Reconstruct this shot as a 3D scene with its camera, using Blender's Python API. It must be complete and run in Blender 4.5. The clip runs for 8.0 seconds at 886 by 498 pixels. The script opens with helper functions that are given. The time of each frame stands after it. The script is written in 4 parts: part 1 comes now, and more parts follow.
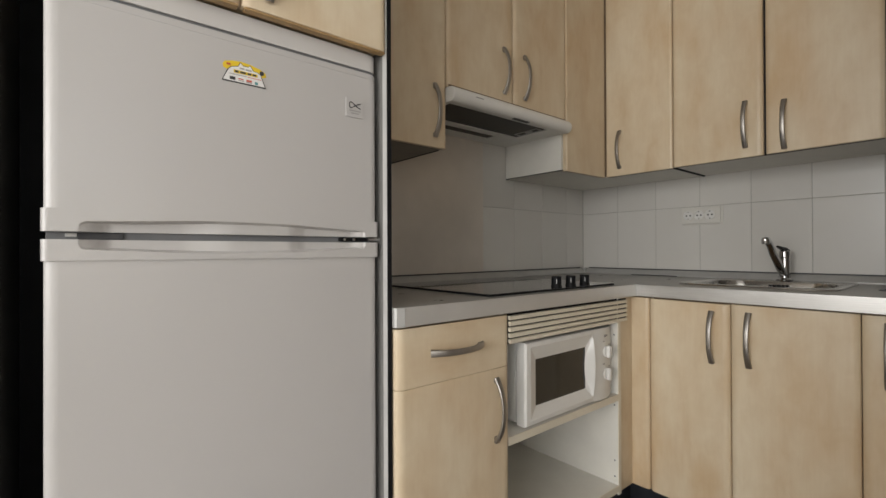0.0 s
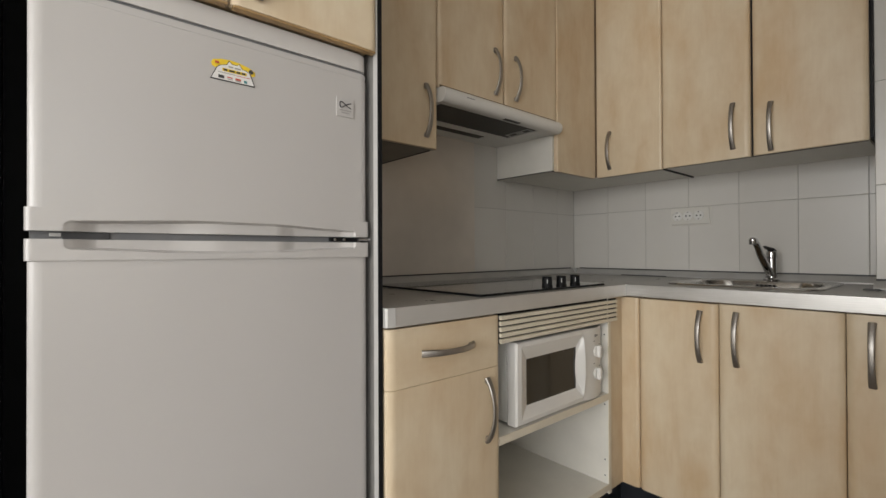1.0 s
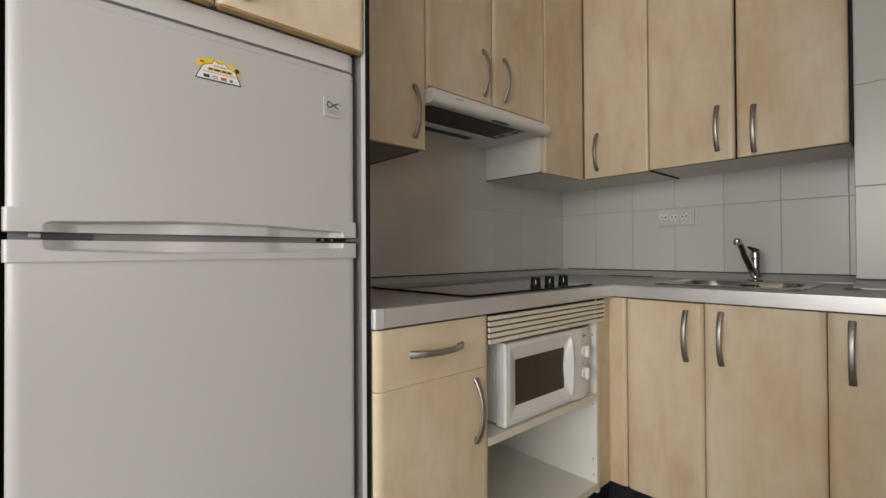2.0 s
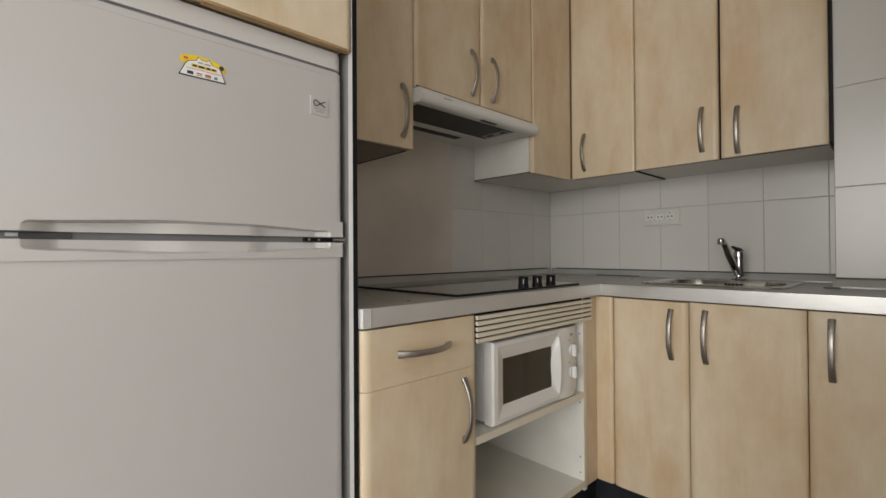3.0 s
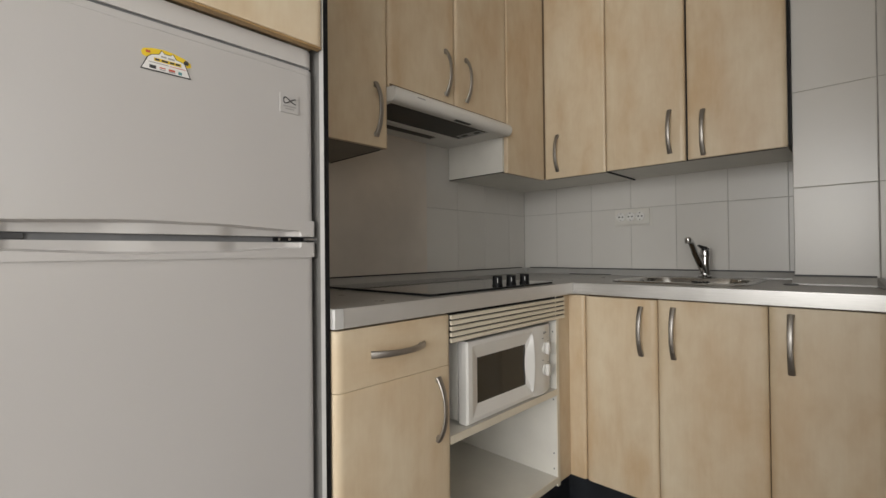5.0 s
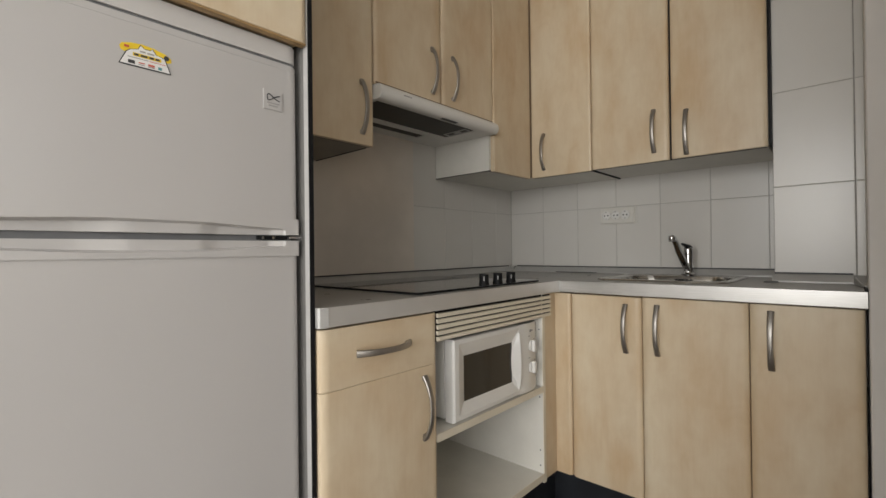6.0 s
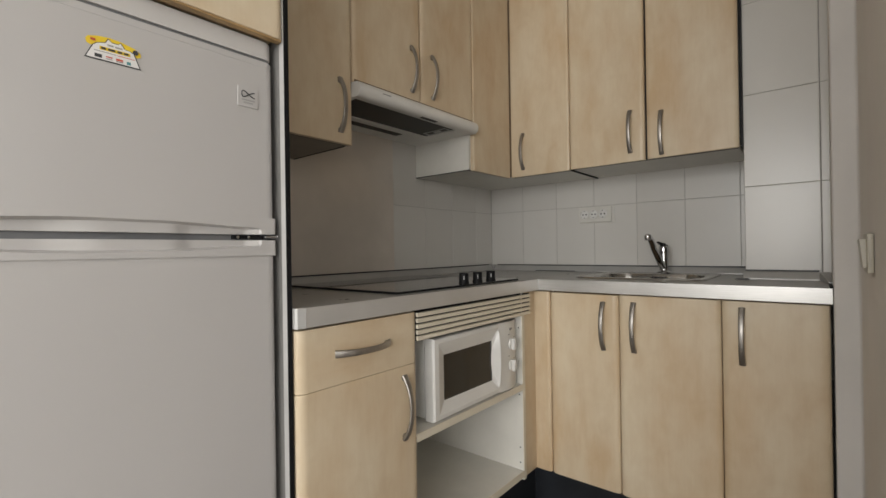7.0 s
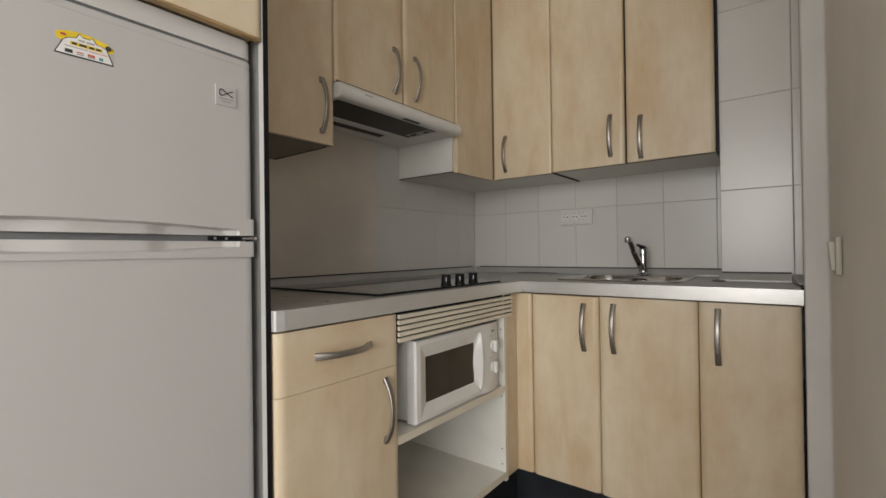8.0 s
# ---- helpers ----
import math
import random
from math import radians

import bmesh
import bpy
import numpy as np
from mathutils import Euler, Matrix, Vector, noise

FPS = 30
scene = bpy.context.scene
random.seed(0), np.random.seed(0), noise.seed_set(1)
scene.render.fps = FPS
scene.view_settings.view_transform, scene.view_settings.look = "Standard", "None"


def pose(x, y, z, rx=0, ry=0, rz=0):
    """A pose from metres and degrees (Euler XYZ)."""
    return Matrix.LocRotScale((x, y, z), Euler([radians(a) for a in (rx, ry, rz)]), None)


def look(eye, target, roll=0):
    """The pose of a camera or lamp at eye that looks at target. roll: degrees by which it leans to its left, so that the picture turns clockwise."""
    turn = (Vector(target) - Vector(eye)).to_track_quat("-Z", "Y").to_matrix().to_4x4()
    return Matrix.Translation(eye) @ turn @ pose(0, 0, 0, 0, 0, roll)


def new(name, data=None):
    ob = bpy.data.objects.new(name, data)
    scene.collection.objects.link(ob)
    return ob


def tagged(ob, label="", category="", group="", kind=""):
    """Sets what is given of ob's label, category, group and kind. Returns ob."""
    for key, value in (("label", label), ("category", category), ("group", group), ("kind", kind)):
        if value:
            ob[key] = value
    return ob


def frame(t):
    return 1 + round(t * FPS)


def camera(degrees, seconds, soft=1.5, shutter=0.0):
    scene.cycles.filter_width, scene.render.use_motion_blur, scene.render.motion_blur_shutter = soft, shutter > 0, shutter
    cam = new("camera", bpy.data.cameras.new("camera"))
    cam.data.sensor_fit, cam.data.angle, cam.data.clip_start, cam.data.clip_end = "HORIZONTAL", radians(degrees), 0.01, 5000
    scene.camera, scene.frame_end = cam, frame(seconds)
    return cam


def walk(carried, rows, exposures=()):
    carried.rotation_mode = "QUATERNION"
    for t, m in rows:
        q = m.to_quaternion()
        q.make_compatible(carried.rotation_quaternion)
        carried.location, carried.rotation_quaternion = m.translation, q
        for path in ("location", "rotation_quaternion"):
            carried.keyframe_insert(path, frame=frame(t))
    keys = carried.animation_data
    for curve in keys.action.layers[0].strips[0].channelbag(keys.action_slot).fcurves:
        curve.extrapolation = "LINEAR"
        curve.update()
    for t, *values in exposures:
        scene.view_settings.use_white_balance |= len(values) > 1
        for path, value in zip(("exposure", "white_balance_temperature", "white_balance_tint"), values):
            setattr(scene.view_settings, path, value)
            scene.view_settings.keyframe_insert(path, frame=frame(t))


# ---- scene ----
cam = camera(89.19, 8.0)
# seconds, x, y, z, yaw, pitch, roll
PATH = [
    (0.0, -2.1073, -1.3672, 1.0177, -39.76, 0.28, 0.24),
    (0.5, -2.1064, -1.3678, 1.0171, -40.18, 0.34, 0.19),
    (1.0, -2.1054, -1.3685, 1.0164, -40.79, 0.36, 0.25),
    (1.5, -2.1042, -1.3693, 1.0158, -41.43, 0.45, 0.31),
    (3.0, -2.1003, -1.3720, 1.0142, -43.48, 0.49, 0.37),
    (3.5, -2.0988, -1.3731, 1.0137, -44.15, 0.45, 0.34),
    (4.0, -2.0972, -1.3742, 1.0133, -44.89, 0.50, 0.41),
    (4.5, -2.0956, -1.3755, 1.0129, -45.68, 0.50, 0.54),
    (6.0, -2.0900, -1.3795, 1.0120, -47.94, 0.28, 0.69),
    (6.5, -2.0879, -1.3811, 1.0117, -48.94, 0.10, 0.81),
    (7.0, -2.0857, -1.3826, 1.0116, -50.30, 0.15, 0.89),
    (7.5, -2.0835, -1.3843, 1.0114, -51.29, 0.25, 0.96),
    (8.0, -2.0812, -1.3860, 1.0113, -52.34, 0.36, 0.77),
]
walk(cam, [(t, pose(x, y, z, 90 + pitch, roll, yaw)) for t, x, y, z, yaw, pitch, roll in PATH])


# ---- world, daylight and exposure ----
scene.view_settings.exposure = 0.0
world = bpy.data.worlds.new("sky")
scene.world = world
world.use_nodes = True
wn = world.node_tree.nodes
sky = wn.new("ShaderNodeTexSky")
sky.sky_type, sky.sun_disc = "NISHITA", False
sky.sun_elevation, sky.sun_rotation = radians(38), radians(200)
wn["Background"].inputs["Strength"].default_value = 0.1
world.node_tree.links.new(sky.outputs["Color"], wn["Background"].inputs["Color"])

sun_data = bpy.data.lights.new("sun", "SUN")
sun_data.energy, sun_data.angle, sun_data.color = 1.0, radians(12), (1.0, 0.93, 0.84)
sun = new("sun", sun_data)
sun.matrix_world = look((-2, -8, 7), (-2, 0, 0))

# daylight that the two window openings let in
def window_light(name, eye, target, w, h, energy):
    data = bpy.data.lights.new(name, "AREA")
    data.shape, data.size, data.size_y, data.energy, data.color = "RECTANGLE", w, h, energy, (1.0, 0.985, 0.962)
    ob = new(name, data)
    ob.matrix_world = look(eye, target)
    return ob

window_light("daylight_west", (-5.42, -2.25, 1.5), (0, -2.25, 1.5), 3.2, 1.5, 128)
window_light("daylight_south", (-2.95, -3.92, 1.5), (-2.95, 0, 1.5), 2.3, 1.5, 15)

# ---- materials ----
def shader(name, colour, rough=0.5, metal=0.0, coat=0.0):
    m = bpy.data.materials.new(name)
    m.use_nodes = True
    b = m.node_tree.nodes["Principled BSDF"]
    b.inputs["Base Color"].default_value = (*colour, 1)
    b.inputs["Roughness"].default_value = rough
    b.inputs["Metallic"].default_value = metal
    b.inputs["Coat Weight"].default_value = coat
    return m, m.node_tree.nodes, m.node_tree.links, b


def coords(n, l, scale, stretch=(1, 1, 1), shift=True):
    """Object coordinates in metres, stretched, with an offset of its own for each object."""
    tc, mp = n.new("ShaderNodeTexCoord"), n.new("ShaderNodeMapping")
    mp.inputs["Scale"].default_value = [scale * s for s in stretch]
    if shift:
        info, mul = n.new("ShaderNodeObjectInfo"), n.new("ShaderNodeMath")
        mul.operation = "MULTIPLY"
        mul.inputs[1].default_value = 37.0
        l.new(info.outputs["Random"], mul.inputs[0])
        l.new(mul.outputs[0], mp.inputs["Location"])
    l.new(tc.outputs["Object"], mp.inputs["Vector"])
    return mp.outputs["Vector"]


def noise_tex(n, l, vec, scale, detail=4.0, rough=0.55, distort=0.0):
    t = n.new("ShaderNodeTexNoise")
    t.inputs["Scale"].default_value, t.inputs["Detail"].default_value = scale, detail
    t.inputs["Roughness"].default_value, t.inputs["Distortion"].default_value = rough, distort
    l.new(vec, t.inputs["Vector"])
    return t.outputs["Fac"]


def ramp(n, l, fac, stops):
    r = n.new("ShaderNodeValToRGB")
    e = r.color_ramp.elements
    while len(e) < len(stops):
        e.new(0.5)
    for i, (p, c) in enumerate(stops):
        e[i].position, e[i].color = p, (*c, 1)
    l.new(fac, r.inputs["Fac"])
    return r.outputs["Color"]


def mix(n, l, a, b, fac, mode="MIX"):
    m = n.new("ShaderNodeMix")
    m.data_type, m.blend_type = "RGBA", mode
    for sock, v in ((m.inputs[0], fac), (m.inputs[6], a), (m.inputs[7], b)):
        if isinstance(v, (int, float)):
            sock.default_value = v
        elif isinstance(v, tuple):
            sock.default_value = (*v, 1)
        else:
            l.new(v, sock)
    return m.outputs[2]


def bump(n, l, b, fac, strength, distance):
    bp = n.new("ShaderNodeBump")
    bp.inputs["Strength"].default_value, bp.inputs["Distance"].default_value = strength, distance
    l.new(fac, bp.inputs["Height"])
    l.new(bp.outputs["Normal"], b.inputs["Normal"])


def vary_rough(n, l, b, fac, lo, hi):
    mr = n.new("ShaderNodeMapRange")
    mr.inputs["To Min"].default_value, mr.inputs["To Max"].default_value = lo, hi
    l.new(fac, mr.inputs["Value"])
    l.new(mr.outputs["Result"], b.inputs["Roughness"])


def wood_material(name, light, mid, dark, stretch):
    """Birch-pattern laminate: soft cloudy figure and a faint grain along z."""
    m, n, l, b = shader(name, mid, 0.36)
    v = coords(n, l, 1.0, stretch)
    cloud = noise_tex(n, l, v, 3.6, 4.0, 0.55, 0.15)
    fine = noise_tex(n, l, coords(n, l, 1.0, (1.0, 1.0, 0.05)), 190.0, 3.0, 0.6)
    c = ramp(n, l, cloud, [(0.27, dark), (0.48, mid), (0.70, light)])
    g = ramp(n, l, fine, [(0.30, (0.92, 0.90, 0.87)), (0.62, (1.0, 1.0, 1.0))])
    l.new(mix(n, l, mix(n, l, c, ramp(n, l, noise_tex(n, l, coords(n, l, 1.0, (1.0, 1.0, 0.7)), 17.0, 3.0, 0.6, 0.4), [(0.34, (0.93, 0.90, 0.86)), (0.60, (1.0, 1.0, 1.0))]), 0.7, "MULTIPLY"), g, 0.28, "MULTIPLY"), b.inputs["Base Color"])
    vary_rough(n, l, b, cloud, 0.30, 0.42)
    bump(n, l, b, fine, 0.05, 0.0006)
    return m


def plain(name, colour, rough, metal=0.0, amount=0.06, scale=9.0, bumps=0.0, coat=0.0, grain=260.0, wear=0.07):
    """Paint, plastic or metal with a soft blotch in tone and a fine grain."""
    m, n, l, b = shader(name, colour, rough, metal, coat)
    v = coords(n, l, 1.0)
    f = noise_tex(n, l, v, scale, 4.0)
    g = noise_tex(n, l, v, grain, 2.0)
    dark = tuple(c * (1 - amount * 1.6) for c in colour)
    light = tuple(min(1.0, c * (1 + amount)) for c in colour)
    l.new(ramp(n, l, f, [(0.32, dark), (0.68, light)]), b.inputs["Base Color"])
    vary_rough(n, l, b, f, max(0.02, rough - wear), min(1, rough + wear))
    if bumps:
        bump(n, l, b, g, bumps, 0.0008)
    return m


def brushed(name, colour, rough, stretch):
    """Brushed metal, its lines along the axis of the small stretch."""
    m, n, l, b = shader(name, colour, rough, 1.0)
    f = noise_tex(n, l, coords(n, l, 1.0, stretch), 420.0, 3.0, 0.7)
    s = noise_tex(n, l, coords(n, l, 1.0), 11.0, 3.0)
    c = ramp(n, l, f, [(0.3, tuple(x * 0.86 for x in colour)), (0.7, colour)])
    l.new(mix(n, l, c, ramp(n, l, s, [(0.3, (0.86, 0.86, 0.86)), (0.7, (1, 1, 1))]), 0.6, "MULTIPLY"), b.inputs["Base Color"])
    vary_rough(n, l, b, s, rough - 0.05, rough + 0.08)
    bump(n, l, b, f, 0.04, 0.0004)
    return m


WOOD = wood_material("birch_laminate", (0.728, 0.628, 0.470), (0.668, 0.545, 0.382), (0.600, 0.440, 0.268), (2.3, 2.3, 0.75))
WOOD_FLAT = wood_material("birch_laminate_crossways", (0.728, 0.628, 0.470), (0.668, 0.545, 0.382), (0.600, 0.440, 0.268), (0.75, 2.3, 2.3))
ENAMEL = plain("white_enamel", (0.492, 0.476, 0.462), 0.28, amount=0.006, scale=3.0, bumps=0.012, grain=420.0, wear=0.012)
ENAMEL_TRIM = plain("white_enamel_trim", (0.57, 0.552, 0.532), 0.28, amount=0.01, wear=0.015)
PALE_SLAT = plain("pale_slat_laminate", (0.74, 0.68, 0.56), 0.42, amount=0.03)
MELAMINE = plain("white_melamine", (0.76, 0.74, 0.68), 0.45, amount=0.03)
PANEL_WHITE = plain("white_end_panel", (0.52, 0.51, 0.495), 0.45, amount=0.04)
PLASTIC = plain("white_plastic", (0.74, 0.73, 0.70), 0.33, amount=0.02)
SOCKET_PLATE = plain("aged_white_plastic", (0.64, 0.62, 0.57), 0.35, amount=0.03)
IVORY = plain("ivory_plastic", (0.50, 0.47, 0.385), 0.35, amount=0.04)
GASKET = plain("grey_rubber", (0.16, 0.163, 0.167), 0.6, amount=0.10)
BLACK = plain("black_plastic", (0.010, 0.010, 0.011), 0.5, amount=0.2)
# chrome lever, the dark room it reflects painted as its colour
CHROME_DARK = plain("chrome_reflecting_dark", (0.03, 0.03, 0.032), 0.2, amount=0.1)
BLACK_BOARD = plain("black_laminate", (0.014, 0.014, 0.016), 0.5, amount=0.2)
for dull_black in (BLACK, BLACK_BOARD):
    dull_black.node_tree.nodes["Principled BSDF"].inputs["Specular IOR Level"].default_value = 0.18
PLINTH = plain("black_plinth_board", (0.016, 0.018, 0.022), 0.32, amount=0.3, scale=6)
# dark colour that stands in for shade inside gaps
SHADOW_GAP = plain("dark_gap_shade", (0.16, 0.11, 0.065), 0.8)
CHROME = plain("chrome", (0.58, 0.58, 0.59), 0.09, 1.0, amount=0.05)
NICKEL = brushed("satin_nickel", (0.43, 0.405, 0.375), 0.40, (1, 1, 0.03))
STEEL = brushed("stainless_steel", (0.55, 0.54, 0.52), 0.20, (1, 0.03, 1))
ALU_A = plain("matt_aluminium_edge", (0.56, 0.545, 0.52), 0.40, 0.35, amount=0.03)
ALU_B = brushed("polished_aluminium_edge", (0.60, 0.59, 0.57), 0.33, (1, 0.03, 1))
WOOD_EDGE = plain("amber_edge_band", (0.42, 0.27, 0.12), 0.45, amount=0.1, scale=12)
# white melamine underside in shadow, the shade put into its colour
SHADED_UNDERSIDE = plain("shaded_melamine", (0.30, 0.27, 0.225), 0.6, amount=0.08)
# grey that puts the shade of the fridge gap into the board
GAP_SHADE_BOARD = plain("gap_shade_grey", (0.20, 0.195, 0.185), 0.5, amount=0.06)
PRINT_TEAL = plain("teal_print", (0.10, 0.30, 0.32), 0.4)
ALU_TRIM = plain("grey_aluminium_trim", (0.47, 0.465, 0.45), 0.42, 0.3, amount=0.06)
HOB_GLASS = plain("black_ceramic_glass", (0.012, 0.012, 0.013), 0.12, amount=0.1, coat=0.6)
SPLASH = plain("hob_splash_panel", (0.66, 0.602, 0.535), 0.34, 0.15, amount=0.09, scale=2.5)
MESH_FILTER = plain("dark_metal_filter", (0.036, 0.032, 0.026), 0.5, 0.4, amount=0.25, scale=30)
MICRO_WINDOW = plain("dark_oven_window", (0.018, 0.016, 0.013), 0.10, amount=0.15)
PAINT = plain("off_white_wall_paint", (0.71, 0.685, 0.655), 0.85, amount=0.035, scale=5, bumps=0.25, grain=160.0)
RENDER_WALL = plain("grey_textured_wall_paint", (0.76, 0.73, 0.70), 0.9, amount=0.03, scale=4, bumps=0.03, grain=90.0)
CEILING = plain("white_ceiling_paint", (0.78, 0.77, 0.75), 0.9, amount=0.02, bumps=0.1)
GROUT = plain("grey_grout", (0.34, 0.325, 0.30), 0.9, amount=0.15, scale=40)
TILE_FLOOR = plain("floor_tile", (0.24, 0.215, 0.19), 0.4, amount=0.08, scale=7)
YELLOW = plain("yellow_print", (0.80, 0.57, 0.03), 0.4)
PRINT_WHITE = plain("white_print", (0.76, 0.75, 0.73), 0.4, amount=0.01)
PRINT_RED = plain("red_print", (0.55, 0.10, 0.06), 0.4)
PRINT_GREY = plain("grey_print", (0.33, 0.32, 0.31), 0.5)
GRAPHITE = plain("dark_grey_print", (0.04, 0.04, 0.042), 0.5)


def tile_material():
    """Pale glazed wall tile: each tile a little different, faint mottling in the glaze."""
    m, n, l, b = shader("glazed_wall_tile", (0.6, 0.58, 0.55), 0.22)
    f = noise_tex(n, l, coords(n, l, 1.0), 9.0, 5.0)
    info = n.new("ShaderNodeObjectInfo")
    tone = ramp(n, l, info.outputs["Random"], [(0.0, (0.620, 0.603, 0.565)), (1.0, (0.665, 0.648, 0.610))])
    spots = ramp(n, l, f, [(0.3, (0.965, 0.96, 0.95)), (0.7, (1, 1, 1))])
    l.new(mix(n, l, tone, spots, 0.6, "MULTIPLY"), b.inputs["Base Color"])
    vary_rough(n, l, b, f, 0.20, 0.28)
    bump(n, l, b, f, 0.02, 0.001)
    return m


TILE = tile_material()


def glass_material():
    m, n, l, b = shader("window_glass", (1, 1, 1), 0.0)
    b.inputs["Transmission Weight"].default_value = 1.0
    b.inputs["IOR"].default_value = 1.45
    return m


GLASS = glass_material()

# ---- building helpers ----
def thing(name, x, y, z, label, category, group="", kind=""):
    ob = new(name)
    ob.location = (x, y, z)
    ob.empty_display_size = 0.05
    return tagged(ob, label, category, group, kind)


def root_of(ob):
    while ob.parent:
        ob = ob.parent
    return ob


def part(name, bm, material, parent=None, label="", smooth=True, angle=28):
    """Links a bmesh, given in world coordinates, as one mesh under a thing or a part."""
    bmesh.ops.recalc_face_normals(bm, faces=bm.faces)
    if parent:
        bmesh.ops.translate(bm, vec=-root_of(parent).location, verts=bm.verts)
    me = bpy.data.meshes.new(name)
    bm.to_mesh(me)
    bm.free()
    me.materials.append(material)
    if smooth:
        me.shade_smooth()
        me.set_sharp_from_angle(angle=radians(angle))
    ob = new(name, me)
    if smooth:
        ob.modifiers.new("flat_faces", "WEIGHTED_NORMAL").keep_sharp = True
    if parent:
        ob.parent = parent
    if label:
        ob["label"] = label
    return ob


def structure(name, bm, material, label, category):
    return tagged(part(name, bm, material), label, category, kind="structure")


def add_box(bm, x0, x1, y0, y1, z0, z1, bevel=0.0, seg=2):
    x0, x1, y0, y1, z0, z1 = min(x0, x1), max(x0, x1), min(y0, y1), max(y0, y1), min(z0, z1), max(z0, z1)
    got = bmesh.ops.create_cube(bm, size=1, matrix=Matrix.LocRotScale(
        ((x0 + x1) / 2, (y0 + y1) / 2, (z0 + z1) / 2), None, (x1 - x0, y1 - y0, z1 - z0)))
    if bevel:
        edges = {e for v in got["verts"] for e in v.link_edges}
        bmesh.ops.bevel(bm, geom=list(edges), offset=bevel, segments=seg, profile=0.6, affect="EDGES")
    return bm


def slab(*a, bevel=0.0, seg=2):
    return add_box(bmesh.new(), *a, bevel=bevel, seg=seg)


def slabs(*boxes, bevel=0.0):
    bm = bmesh.new()
    for b in boxes:
        add_box(bm, *b, bevel=bevel)
    return bm


# two fronts: on the north run u goes along +x and out is -y; on the east run u goes along -y and out is -x
def north(u, w, z):
    return Vector((u, -w, z))


def east(u, w, z):
    return Vector((-w, -u, z))


def prism(bm, outline, z0, z1, side, ease=0.0):
    """A solid between two heights from an outline in (u, w), its rims eased."""
    cu = sum(p[0] for p in outline) / len(outline)
    cw = sum(p[1] for p in outline) / len(outline)
    hu = max(abs(p[0] - cu) for p in outline)
    hw = max(abs(p[1] - cw) for p in outline)
    levels = [(z0, ease), (z0 + ease, 0), (z1 - ease, 0), (z1, ease)] if ease else [(z0, 0), (z1, 0)]
    rings = []
    for z, e in levels:
        rings.append([bm.verts.new(side(cu + (u - cu) * (1 - e / hu), cw + (w - cw) * (1 - e / hw), z)) for u, w in outline])
    k = len(outline)
    for a, b in zip(rings, rings[1:]):
        for i in range(k):
            bm.faces.new((a[i], a[(i + 1) % k], b[(i + 1) % k], b[i]))
    bm.faces.new(rings[0])
    bm.faces.new(rings[-1])
    return bm


def door_outline(u0, u1, w0, w1, r=0.013, steps=9):
    """Board with rounded front corners."""
    e = 0.0006
    ru = 1.6 * r
    pts = [(u0, w0), (u1, w0), (u1, w1 - r - e)]
    for cx, a0 in ((u1 - ru, 0), (u0 + ru, 90)):
        for i in range(steps + 1):
            a = radians(a0 + 90 * i / steps)
            pts.append((cx + ru * math.cos(a), w1 - r + r * math.sin(a)))
        pts.append((cx - e, w1) if a0 == 0 else (u0, w1 - r - e))
        if a0 == 0:
            pts.append((u0 + ru + e, w1))
    return pts


def add_tube(bm, path, radius, seg=12, caps=True, flat=1.0, up=(0, 0, 1)):
    """A round or flattened tube along a path; radius may be a list."""
    path = [Vector(p) for p in path]
    radii = radius if isinstance(radius, (list, tuple)) else [radius] * len(path)
    rings = []
    for i, p in enumerate(path):
        d = (path[min(i + 1, len(path) - 1)] - path[max(i - 1, 0)]).normalized()
        a = d.cross(Vector(up))
        a = a.normalized() if a.length > 1e-4 else d.orthogonal().normalized()
        b = d.cross(a).normalized()
        rings.append([bm.verts.new(p + (a * math.cos(t) + b * math.sin(t) * flat) * radii[i])
                      for t in (2 * math.pi * k / seg for k in range(seg))])
    for p, q in zip(rings, rings[1:]):
        for k in range(seg):
            bm.faces.new((p[k], p[(k + 1) % seg], q[(k + 1) % seg], q[k]))
    if caps:
        bm.faces.new(rings[0])
        bm.faces.new(rings[-1])
    return bm


def turned(profile, seg=28):
    """A solid of revolution about z from (radius, z) pairs."""
    bm = bmesh.new()
    rings = []
    for r, z in profile:
        rings.append([bm.verts.new((r * math.cos(2 * math.pi * k / seg), r * math.sin(2 * math.pi * k / seg), z)) for k in range(seg)])
    for p, q in zip(rings, rings[1:]):
        for k in range(seg):
            bm.faces.new((p[k], p[(k + 1) % seg], q[(k + 1) % seg], q[k]))
    bm.faces.new(rings[0])
    bm.faces.new(rings[-1])
    return bm


def moved(bm, m):
    bmesh.ops.transform(bm, matrix=m, verts=bm.verts)
    return bm


